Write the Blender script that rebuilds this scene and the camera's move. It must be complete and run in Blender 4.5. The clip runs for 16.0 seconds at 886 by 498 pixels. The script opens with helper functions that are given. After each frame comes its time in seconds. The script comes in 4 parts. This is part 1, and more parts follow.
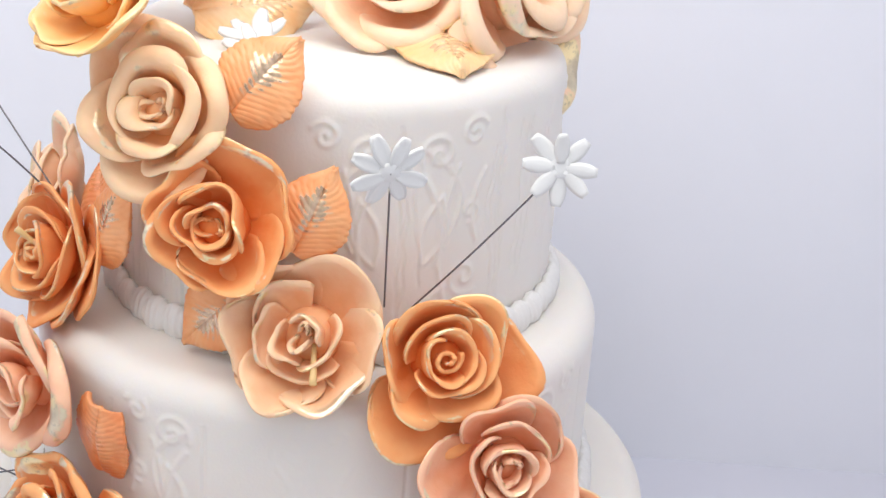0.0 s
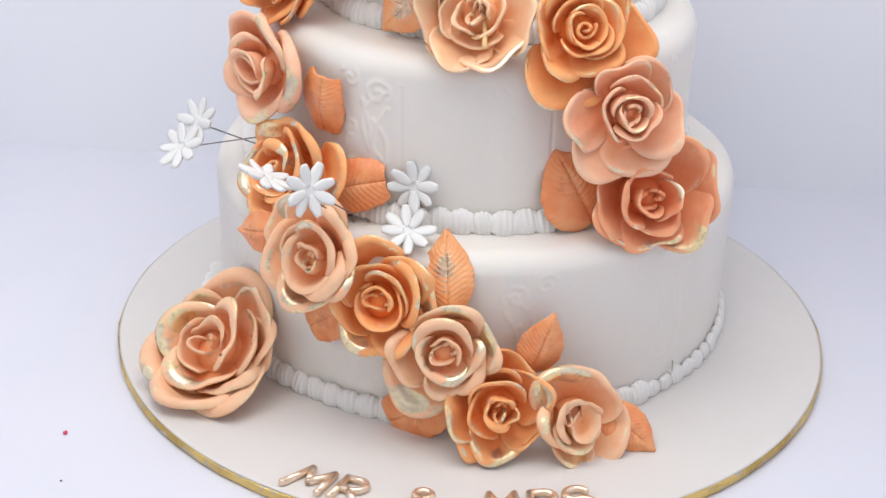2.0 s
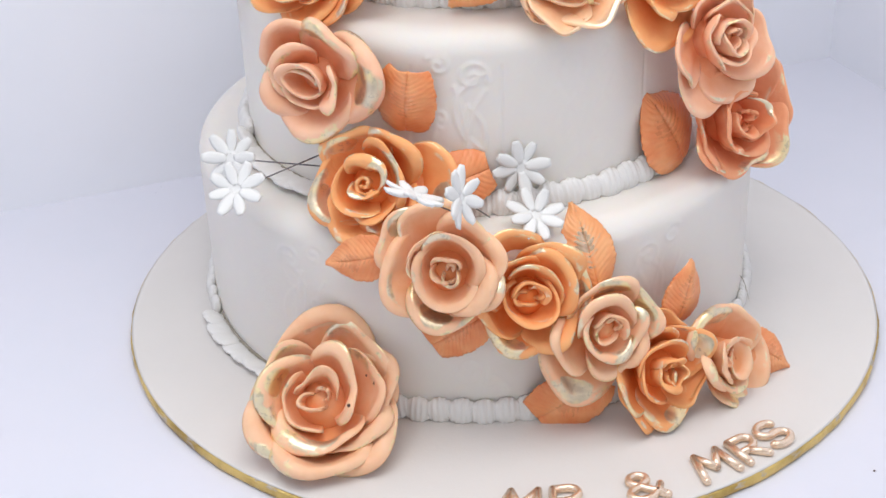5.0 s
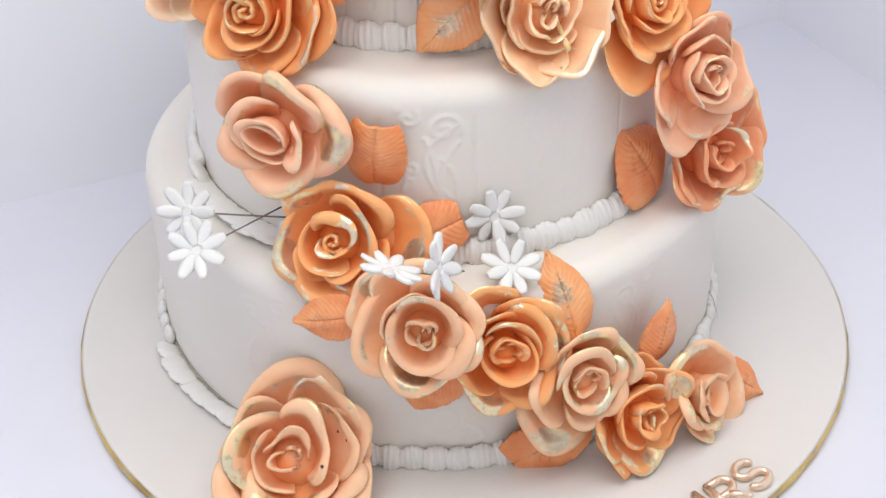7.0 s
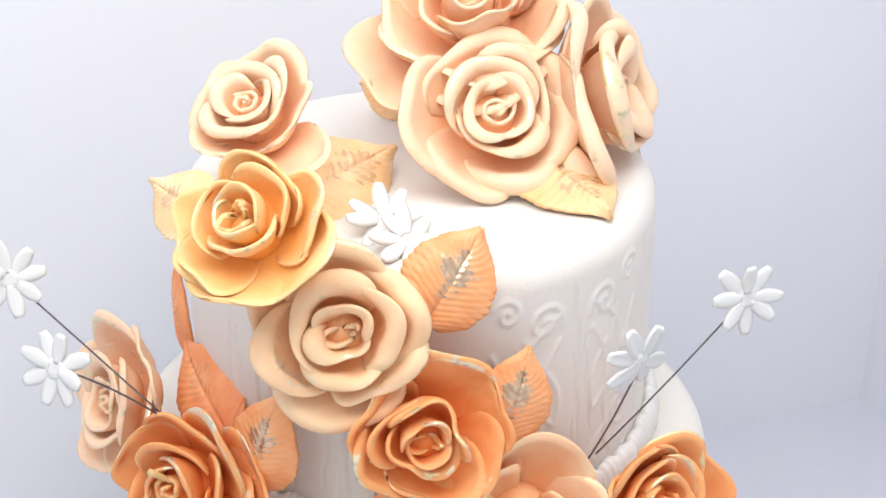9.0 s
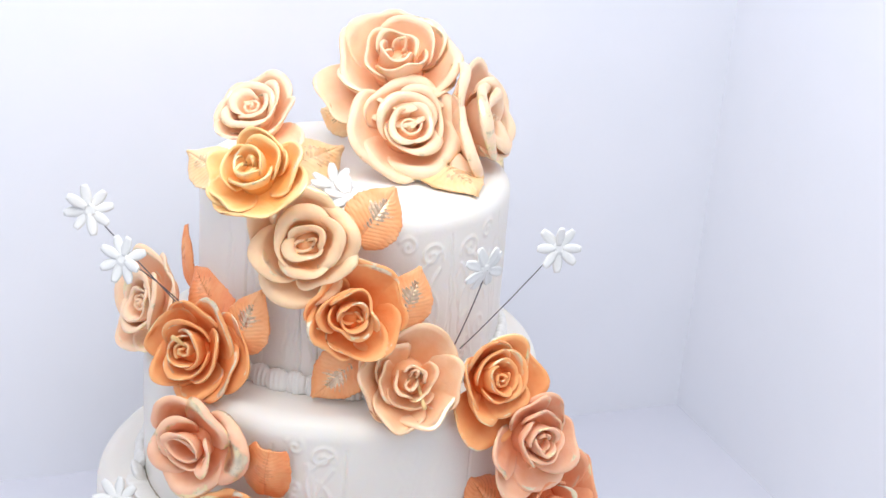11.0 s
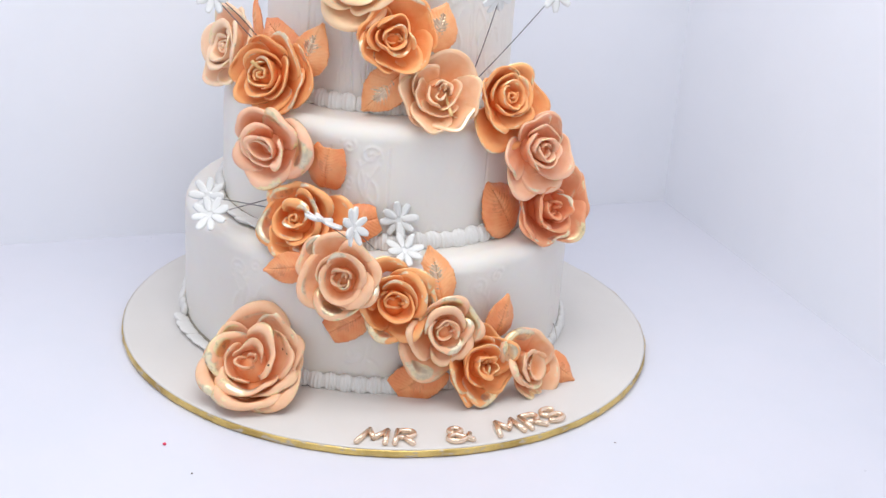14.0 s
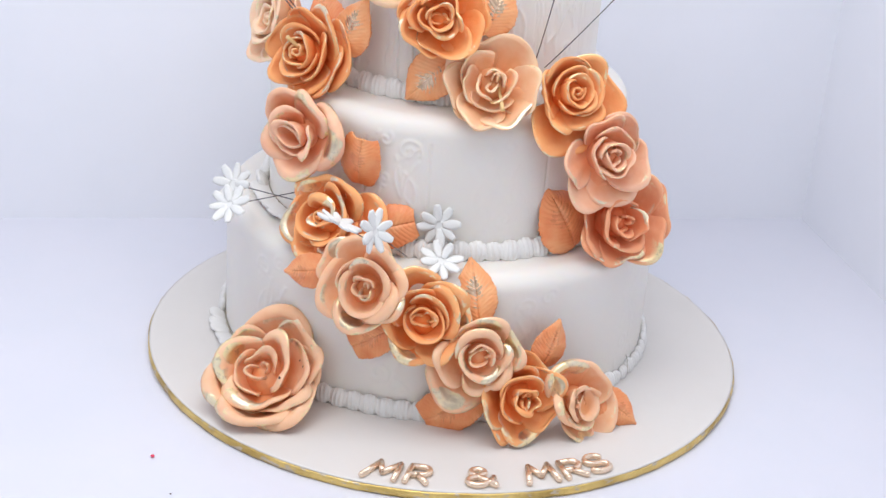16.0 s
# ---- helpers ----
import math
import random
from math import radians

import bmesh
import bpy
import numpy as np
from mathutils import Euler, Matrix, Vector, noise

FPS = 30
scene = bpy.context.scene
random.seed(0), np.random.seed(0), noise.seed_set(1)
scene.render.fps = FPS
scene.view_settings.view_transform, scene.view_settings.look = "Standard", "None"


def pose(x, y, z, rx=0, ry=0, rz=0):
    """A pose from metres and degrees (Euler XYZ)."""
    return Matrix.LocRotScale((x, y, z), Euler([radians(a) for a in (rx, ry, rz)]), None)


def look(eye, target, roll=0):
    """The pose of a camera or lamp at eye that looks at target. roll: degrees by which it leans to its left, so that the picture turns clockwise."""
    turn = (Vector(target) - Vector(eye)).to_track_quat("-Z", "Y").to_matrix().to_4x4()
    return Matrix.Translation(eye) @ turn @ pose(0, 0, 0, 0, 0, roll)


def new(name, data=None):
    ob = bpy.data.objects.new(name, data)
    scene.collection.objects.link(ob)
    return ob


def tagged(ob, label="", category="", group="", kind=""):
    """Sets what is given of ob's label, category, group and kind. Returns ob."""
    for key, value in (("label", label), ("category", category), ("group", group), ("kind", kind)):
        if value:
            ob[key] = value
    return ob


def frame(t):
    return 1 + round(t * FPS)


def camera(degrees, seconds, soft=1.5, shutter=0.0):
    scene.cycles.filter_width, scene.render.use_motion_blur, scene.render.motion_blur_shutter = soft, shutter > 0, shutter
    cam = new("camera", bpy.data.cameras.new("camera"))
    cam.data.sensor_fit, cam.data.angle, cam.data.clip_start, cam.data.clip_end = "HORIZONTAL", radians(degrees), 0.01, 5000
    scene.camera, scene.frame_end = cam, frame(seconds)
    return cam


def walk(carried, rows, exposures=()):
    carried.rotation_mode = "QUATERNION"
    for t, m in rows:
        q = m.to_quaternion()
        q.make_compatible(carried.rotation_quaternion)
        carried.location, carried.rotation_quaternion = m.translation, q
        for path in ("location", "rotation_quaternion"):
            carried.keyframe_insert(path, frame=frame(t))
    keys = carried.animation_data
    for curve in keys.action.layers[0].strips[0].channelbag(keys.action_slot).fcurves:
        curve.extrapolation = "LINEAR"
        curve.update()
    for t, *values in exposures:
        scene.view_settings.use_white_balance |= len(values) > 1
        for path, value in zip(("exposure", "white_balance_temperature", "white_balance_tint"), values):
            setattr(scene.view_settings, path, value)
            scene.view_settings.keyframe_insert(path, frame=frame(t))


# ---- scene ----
cam = camera(35.0, 16.0, soft=1.5)
PATH = [
    (0, (0.1540, -0.4614, 0.3759), (-0.0569, 0.4390, -0.0046), 4.07),
    (0.5, (0.1734, -0.5115, 0.3806), (-0.0813, 0.3739, -0.0083), 2.90),
    (1, (0.2021, -0.5673, 0.3808), (-0.0892, 0.2910, -0.0417), 2.68),
    (1.5, (0.2091, -0.5947, 0.3750), (-0.1256, 0.2432, -0.0562), 1.23),
    (2, (0.1814, -0.6279, 0.3607), (-0.0838, 0.2219, -0.0949), 1.75),
    (2.5, (0.1449, -0.6599, 0.3547), (-0.0304, 0.2120, -0.1025), 1.54),
    (3, (0.1097, -0.6954, 0.3482), (-0.0178, 0.1877, -0.1033), -0.92),
    (3.5, (0.0636, -0.6579, 0.3581), (-0.0375, 0.2200, -0.1100), -1.59),
    (3.7, (0.0502, -0.6405, 0.3557), (-0.0518, 0.2344, -0.1177), -1.91),
    (5.8, (-0.1237, -0.5912, 0.3691), (0.0804, 0.2299, -0.1639), 0.14),
    (6, (-0.1208, -0.5873, 0.3808), (0.0838, 0.2272, -0.1621), 1.13),
    (6.5, (-0.1208, -0.5763, 0.3910), (0.0415, 0.2494, -0.1493), -0.92),
    (7, (-0.0940, -0.5376, 0.4096), (0.0526, 0.2625, -0.1720), -1.29),
    (7.5, (-0.0618, -0.4848, 0.4231), (0.0519, 0.3302, -0.1451), -2.20),
    (8, (-0.0314, -0.4283, 0.4341), (0.0674, 0.4133, -0.0969), -0.64),
    (8.2, (-0.0226, -0.4142, 0.4372), (0.0538, 0.4440, -0.0704), -0.89),
    (10.3, (-0.0411, -0.5624, 0.4699), (0.0756, 0.3352, 0.0449), 2.12),
    (10.5, (-0.0451, -0.6039, 0.4762), (0.0923, 0.2974, 0.0654), 3.14),
    (11, (-0.0480, -0.6752, 0.4834), (0.0867, 0.2445, 0.1145), 4.44),
    (11.5, (-0.0287, -0.7106, 0.4754), (0.0457, 0.2063, 0.0834), 3.62),
    (12, (-0.0117, -0.7573, 0.4716), (0.0289, 0.1608, 0.0773), 2.83),
    (12.5, (-0.0035, -0.7937, 0.4585), (0.0291, 0.1219, 0.0577), 2.39),
    (13, (-0.0150, -0.8170, 0.4406), (0.0346, 0.0943, 0.0317), 2.83),
    (13.5, (-0.0377, -0.8534, 0.4322), (0.0466, 0.0591, 0.0320), 2.17),
    (14, (-0.0738, -0.8901, 0.4166), (0.0512, 0.0258, 0.0350), 3.98),
    (14.5, (-0.0784, -0.9078, 0.4070), (0.0490, 0.0140, 0.0408), 4.04),
    (15, (-0.0740, -0.8986, 0.4025), (0.0170, 0.0246, 0.0292), 3.65),
    (15.5, (-0.0385, -0.8643, 0.3904), (0.0147, 0.0567, 0.0044), 2.84),
    (16, (0.0334, -0.7898, 0.3972), (-0.0005, 0.1243, -0.0067), 4.36),
]
EXPOSURES = [(0.0, 0.11, 6640, 7), (2.0, 0.10, 6600, 7), (3.5, 0.10, 6460, 7), (6.0, 0.12, 6620, 7), (7.5, 0.12, 6740, 6), (8.2, 0.12, 6740, 6),
             (10.3, 0.22, 6470, 6), (11.5, 0.22, 6420, 6), (13.0, 0.18, 6520, 6), (16.0, 0.16, 6400, 7)]
walk(cam, [(t, look(eye, target, roll)) for t, eye, target, roll in PATH], EXPOSURES)

# ---- world and light ----
world = bpy.data.worlds.new("room_light")
scene.world = world
world.use_nodes = True
wbg = world.node_tree.nodes["Background"]
wbg.inputs[0].default_value = (0.93, 0.95, 1.0, 1)
wbg.inputs[1].default_value = 0.65

YAW = 13.2                      # the photo box stands turned to the cake
CORNER = (0.270, 0.229)         # back right corner on the floor
BOX_W, BOX_D, BOX_H = 1.0, 0.80, 0.68
BOX = pose(CORNER[0], CORNER[1], 0, 0, 0, YAW)   # x: along the back (to the left is minus), y: towards the back


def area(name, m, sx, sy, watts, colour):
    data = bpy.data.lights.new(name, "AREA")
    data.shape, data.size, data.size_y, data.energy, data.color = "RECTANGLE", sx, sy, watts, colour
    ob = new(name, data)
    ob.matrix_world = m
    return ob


area("box_lamp", BOX @ pose(-0.42, -0.36, BOX_H - 0.03), 0.60, 0.40, 2.5, (1.0, 0.985, 0.98))
# unseen fill light, added in front of the cake
area("front_fill", look((-0.42, -1.15, 1.20), (0, 0, 0.12)), 0.60, 0.45, 0.65, (1.0, 0.975, 0.94))


# ---- materials ----
def material(name, colour, rough=0.5, metal=0.0, spec=0.5):
    m = bpy.data.materials.new(name)
    m.use_nodes = True
    b = m.node_tree.nodes["Principled BSDF"]
    b.inputs["Base Color"].default_value = (*colour, 1)
    b.inputs["Roughness"].default_value = rough
    b.inputs["Metallic"].default_value = metal
    b.inputs["Specular IOR Level"].default_value = spec
    return m, m.node_tree, b


def node(tree, kind, **values):
    n = tree.nodes.new(kind)
    for key, value in values.items():
        n.inputs[key].default_value = value
    return n


def math_node(tree, op, a, b=None, c=None):
    n = tree.nodes.new("ShaderNodeMath")
    n.operation = op
    for k, v in enumerate((a, b, c)):
        if v is None:
            continue
        if isinstance(v, (int, float)):
            n.inputs[k].default_value = v
        else:
            tree.links.new(v, n.inputs[k])
    return n.outputs[0]


def ramp(tree, value, lo, hi):
    n = tree.nodes.new("ShaderNodeMapRange")
    n.interpolation_type = "SMOOTHSTEP"
    tree.links.new(value, n.inputs[0])
    n.inputs[1].default_value, n.inputs[2].default_value = lo, hi
    return n.outputs[0]


def noise_of(tree, scale, detail=3.0, coord="Object", rough=0.55, stretch=None):
    tc = tree.nodes.new("ShaderNodeTexCoord")
    n = node(tree, "ShaderNodeTexNoise", Scale=scale, Detail=detail, Roughness=rough)
    out = tc.outputs[coord]
    if stretch:
        mp = node(tree, "ShaderNodeMapping", Scale=stretch)
        tree.links.new(out, mp.inputs[0])
        out = mp.outputs[0]
    tree.links.new(out, n.inputs["Vector"])
    return n.outputs[0]


def mix_colour(tree, factor, a, b):
    n = tree.nodes.new("ShaderNodeMix")
    n.data_type = "RGBA"
    if isinstance(factor, (int, float)):
        n.inputs[0].default_value = factor
    else:
        tree.links.new(factor, n.inputs[0])
    for k, v in ((6, a), (7, b)):
        if isinstance(v, tuple):
            n.inputs[k].default_value = (*v, 1)
        else:
            tree.links.new(v, n.inputs[k])
    return n.outputs[2]


def bump(tree, bsdf, height, strength, distance):
    n = node(tree, "ShaderNodeBump", Strength=strength, Distance=distance)
    tree.links.new(height, n.inputs["Height"])
    tree.links.new(n.outputs[0], bsdf.inputs["Normal"])


def soft_white(name, a, b, rough, grain=900, relief=0.25, sss=0.0):
    m, t, p = material(name, a, rough)
    big = ramp(t, noise_of(t, 14, 4), 0.35, 0.7)
    t.links.new(mix_colour(t, big, a, b), p.inputs["Base Color"])
    fine = noise_of(t, grain, 3)
    wide = noise_of(t, grain / 12, 3)
    bump(t, p, math_node(t, "ADD", math_node(t, "MULTIPLY", fine, 0.4), wide), relief, 0.0006)
    rr = math_node(t, "ADD", math_node(t, "MULTIPLY", wide, 0.25), rough - 0.12)
    t.links.new(rr, p.inputs["Roughness"])
    if sss:
        p.inputs["Subsurface Weight"].default_value = sss
        p.inputs["Subsurface Radius"].default_value = (0.004, 0.003, 0.002)
        p.inputs["Subsurface Scale"].default_value = 1.0
    return m


M_FONDANT = soft_white("white_fondant", (0.83, 0.79, 0.74), (0.805, 0.765, 0.715), 0.55, relief=0.34, sss=0.25)
M_BORDER = soft_white("piped_icing", (0.83, 0.815, 0.79), (0.79, 0.775, 0.76), 0.5, relief=0.3)
M_DAISY = soft_white("white_gum_paste", (0.80, 0.80, 0.785), (0.77, 0.77, 0.76), 0.5, relief=0.25)
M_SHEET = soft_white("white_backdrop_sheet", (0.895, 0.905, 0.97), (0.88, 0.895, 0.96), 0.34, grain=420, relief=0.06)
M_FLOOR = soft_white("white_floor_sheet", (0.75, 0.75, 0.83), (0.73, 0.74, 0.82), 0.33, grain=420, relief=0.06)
M_BOARD = soft_white("white_board_icing", (0.74, 0.705, 0.675), (0.715, 0.685, 0.655), 0.5, relief=0.3)
M_WIRE = material("florist_wire", (0.16, 0.15, 0.16), 0.4, 0.6)[0]
M_HOLE = material("dark_speck", (0.10, 0.05, 0.04), 0.7)[0]
M_GAP = soft_white("gap_brown", (0.36, 0.32, 0.26), (0.44, 0.40, 0.33), 0.8)
M_STAMEN = material("yellow_stamen", (0.80, 0.55, 0.25), 0.5)[0]
M_PINK = material("pink_crumb", (0.75, 0.05, 0.12), 0.6)[0]

m, t, p = material("gold_foil_edge", (0.72, 0.50, 0.16), 0.38, 0.85)
foil_wear = ramp(t, noise_of(t, 120, 5, stretch=(1, 1, 2.5)), 0.56, 0.66)
t.links.new(mix_colour(t, foil_wear, mix_colour(t, ramp(t, noise_of(t, 35, 3), 0.4, 0.65), (0.76, 0.56, 0.20), (0.46, 0.31, 0.09)), (0.55, 0.47, 0.36)), p.inputs["Base Color"])
bump(t, p, noise_of(t, 260, 4, stretch=(1, 1, 0.3)), 0.8, 0.0014)
M_FOIL = m
m, t, p = material("rose_gold_letter", (0.88, 0.68, 0.51), 0.24, 0.75)
bump(t, p, noise_of(t, 500, 3), 0.25, 0.0008)
M_LETTER = m


def petal_material(name, deep, pale, gold=0.5, gilded=False):
    """Gum paste petal, powdered in peach and deepened towards its base for crevice shade, with metallic dust brushed in
    strokes along the rim.
    """
    m, t, p = material(name, deep, 0.6, spec=0.35)
    tc = t.nodes.new("ShaderNodeTexCoord")
    sep = t.nodes.new("ShaderNodeSeparateXYZ")
    t.links.new(tc.outputs["UV"], sep.inputs[0])
    info = t.nodes.new("ShaderNodeObjectInfo")
    chance = info.outputs["Random"]

    def grain(scale, detail, source, stretch, rough=0.6):
        shift = t.nodes.new("ShaderNodeVectorMath")
        shift.operation = "MULTIPLY_ADD"
        t.links.new(source, shift.inputs[0])
        shift.inputs[1].default_value = stretch
        comb = t.nodes.new("ShaderNodeCombineXYZ")
        for k, f in enumerate((37.0, 23.0, 11.0)):
            t.links.new(math_node(t, "MULTIPLY", chance, f), comb.inputs[k])
        t.links.new(comb.outputs[0], shift.inputs[2])
        n = node(t, "ShaderNodeTexNoise", Scale=scale, Detail=detail, Roughness=rough)
        t.links.new(shift.outputs[0], n.inputs["Vector"])
        return n.outputs[0]

    one = (1.0, 1.0, 1.0)
    wide, mid, fine = grain(55, 3, tc.outputs["Object"], one), grain(170, 4, tc.outputs["Object"], one), grain(900, 3, tc.outputs["Object"], one)
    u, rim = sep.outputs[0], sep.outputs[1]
    # colour deepens towards the base: shade between petals put into the paint
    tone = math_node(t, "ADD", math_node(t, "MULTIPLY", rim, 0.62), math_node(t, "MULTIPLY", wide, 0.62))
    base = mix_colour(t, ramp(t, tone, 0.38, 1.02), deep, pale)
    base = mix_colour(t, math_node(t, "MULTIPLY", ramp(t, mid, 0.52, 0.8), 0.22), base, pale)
    # strokes: long along the rim, broken up across it
    long_ = grain(1.0, 2, tc.outputs["UV"], (1.3, 4.0, 1.0), 0.5)
    edge = ramp(t, rim, 0.66, 0.86)
    stroke_ = math_node(t, "ADD", math_node(t, "MULTIPLY", long_, 1.0), math_node(t, "MULTIPLY", math_node(t, "SUBTRACT", mid, 0.5), 0.28))
    lo = 0.66 - 0.16 * gold - (0.10 if gilded else 0.0)
    mask = math_node(t, "MULTIPLY", edge, ramp(t, stroke_, lo, lo + 0.07))
    if gilded:
        du = math_node(t, "MULTIPLY", math_node(t, "SUBTRACT", u, math_node(t, "MULTIPLY_ADD", chance, 0.6, -0.3)), 2.7)
        dv = math_node(t, "MULTIPLY", math_node(t, "SUBTRACT", rim, 0.74), 4.8)
        dist = math_node(t, "ADD", math_node(t, "ADD", math_node(t, "MULTIPLY", du, du), math_node(t, "MULTIPLY", dv, dv)), math_node(t, "MULTIPLY", math_node(t, "SUBTRACT", mid, 0.5), 0.7))
        mask = math_node(t, "MAXIMUM", mask, math_node(t, "SUBTRACT", 1.0, ramp(t, dist, 0.62, 0.86)))
    # a thin worn line of gold on the very edge
    line = math_node(t, "MULTIPLY", ramp(t, rim, 0.945, 0.975), ramp(t, math_node(t, "ADD", wide, math_node(t, "MULTIPLY", math_node(t, "SUBTRACT", mid, 0.5), 0.6)), 0.54, 0.61))
    mask = math_node(t, "MAXIMUM", mask, math_node(t, "MULTIPLY", line, 0.8))
    silver = mix_colour(t, ramp(t, math_node(t, "ADD", math_node(t, "MULTIPLY", long_, 0.8), math_node(t, "MULTIPLY", mid, 0.2)), 0.42, 0.60), (0.58, 0.48, 0.34), (0.86, 0.75, 0.55))
    metal = mix_colour(t, ramp(t, wide, 0.46, 0.60), silver, (0.94, 0.77, 0.45))
    fleck = grain(420, 3, tc.outputs["Object"], one)
    metal = mix_colour(t, math_node(t, "MULTIPLY", ramp(t, math_node(t, "ADD", math_node(t, "MULTIPLY", fleck, 0.6), math_node(t, "MULTIPLY", mid, 0.5)), 0.58, 0.68), 0.38), metal, (0.30, 0.25, 0.19))
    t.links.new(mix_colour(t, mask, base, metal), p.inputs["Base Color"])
    t.links.new(math_node(t, "MULTIPLY", mask, 0.80), p.inputs["Metallic"])
    t.links.new(math_node(t, "SUBTRACT", 0.60, math_node(t, "MULTIPLY", mask, 0.25)), p.inputs["Roughness"])
    p.inputs["Subsurface Weight"].default_value = 0.10
    p.inputs["Subsurface Radius"].default_value = (0.006, 0.0022, 0.0009)
    p.inputs["Subsurface Scale"].default_value = 1.0
    bump(t, p, math_node(t, "ADD", math_node(t, "MULTIPLY", fine, 0.3), mid), 0.38, 0.0009)
    return m


def petal_pair(name, deep, pale, gold):
    return petal_material(name, deep, pale, gold), petal_material("gilded_" + name, deep, pale, gold, True)


# first colour carries the crevice shade, second is the petal's rim
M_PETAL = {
    # a pale peach, lightened further to hold the top cluster's highlights
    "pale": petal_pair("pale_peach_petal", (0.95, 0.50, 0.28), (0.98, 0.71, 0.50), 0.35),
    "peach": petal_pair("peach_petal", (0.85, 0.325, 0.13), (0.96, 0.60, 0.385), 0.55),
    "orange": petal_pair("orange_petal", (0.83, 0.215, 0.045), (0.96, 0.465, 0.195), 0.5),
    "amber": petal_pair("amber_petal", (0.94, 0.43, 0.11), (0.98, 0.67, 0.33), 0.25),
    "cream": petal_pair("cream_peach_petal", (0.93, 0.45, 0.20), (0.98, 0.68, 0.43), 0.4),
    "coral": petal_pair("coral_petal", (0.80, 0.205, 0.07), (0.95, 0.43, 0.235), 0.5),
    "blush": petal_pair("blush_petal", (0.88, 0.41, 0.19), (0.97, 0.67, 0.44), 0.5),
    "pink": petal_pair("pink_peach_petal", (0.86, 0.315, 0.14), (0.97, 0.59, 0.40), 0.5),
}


def leaf_material(name, silver, deep=(0.82, 0.25, 0.085), pale=(0.91, 0.42, 0.19)):
    m, t, p = material(name, (0.86, 0.36, 0.15), 0.45)
    tc = t.nodes.new("ShaderNodeTexCoord")
    sep = t.nodes.new("ShaderNodeSeparateXYZ")
    t.links.new(tc.outputs["UV"], sep.inputs[0])
    wide, mid = noise_of(t, 70, 3), noise_of(t, 260, 4)
    base = mix_colour(t, ramp(t, wide, 0.3, 0.75), deep, pale)
    du = math_node(t, "ABSOLUTE", sep.outputs[0])
    dv = math_node(t, "ABSOLUTE", math_node(t, "SUBTRACT", sep.outputs[1], 0.58))
    phase = math_node(t, "SUBTRACT", math_node(t, "MULTIPLY", sep.outputs[1], 15.0), math_node(t, "MULTIPLY", du, 3.4))
    vein = math_node(t, "SINE", math_node(t, "MULTIPLY", phase, 6.2832))
    d = math_node(t, "ADD", math_node(t, "MULTIPLY", du, 0.75), math_node(t, "MULTIPLY", dv, 1.15))
    d = math_node(t, "ADD", d, math_node(t, "MULTIPLY", math_node(t, "SUBTRACT", mid, 0.5), 0.7))
    d = math_node(t, "ADD", d, math_node(t, "MULTIPLY", math_node(t, "SUBTRACT", wide, 0.5), 1.0))
    d = math_node(t, "SUBTRACT", d, math_node(t, "MULTIPLY", vein, 0.07))
    mask = math_node(t, "SUBTRACT", 1.0, ramp(t, d, 0.20, 0.40))
    dust = mix_colour(t, ramp(t, mid, 0.38, 0.64), (0.56, 0.46, 0.34), (0.88, 0.75, 0.55))
    t.links.new(mix_colour(t, math_node(t, "MULTIPLY", mask, 0.8 * silver), base, dust), p.inputs["Base Color"])
    t.links.new(math_node(t, "MULTIPLY", mask, 0.72 * silver), p.inputs["Metallic"])
    t.links.new(math_node(t, "SUBTRACT", 0.42, math_node(t, "MULTIPLY", mask, 0.18)), p.inputs["Roughness"])
    p.inputs["Subsurface Weight"].default_value = 0.1
    p.inputs["Subsurface Radius"].default_value = (0.004, 0.002, 0.001)
    p.inputs["Subsurface Scale"].default_value = 1.0
    bump(t, p, math_node(t, "ADD", math_node(t, "MULTIPLY", vein, 0.25), mid), 0.35, 0.0006)
    return m


# pale finish: the top leaves' overexposure put into a lighter colour
M_LEAF = {"plain": leaf_material("orange_leaf", 0.12), "silver": leaf_material("silvered_leaf", 1.0, (0.88, 0.33, 0.12), (0.95, 0.50, 0.24)), "pale": leaf_material("overlit_leaf", 0.45, (0.95, 0.56, 0.26), (0.97, 0.74, 0.46))}


# ---- mesh helpers ----
def mesh_ob(name, bm, mat, parent=None, label="", smooth=True):
    me = bpy.data.meshes.new(name)
    bm.normal_update()
    bm.to_mesh(me)
    bm.free()
    me.materials.append(mat)
    if smooth:
        me.polygons.foreach_set("use_smooth", [True] * len(me.polygons))
    ob = new(name, me)
    if parent:
        ob.parent = parent
    if label:
        ob["label"] = label
    return ob


def part(name, bm, mat, parent, label=""):
    return mesh_ob(name, bm, mat, parent, label)


def thing(name, m, label, category, group="", kind=""):
    ob = new(name)
    ob.empty_display_size = 0.01
    ob.matrix_world = m
    return tagged(ob, label, category, group, kind)


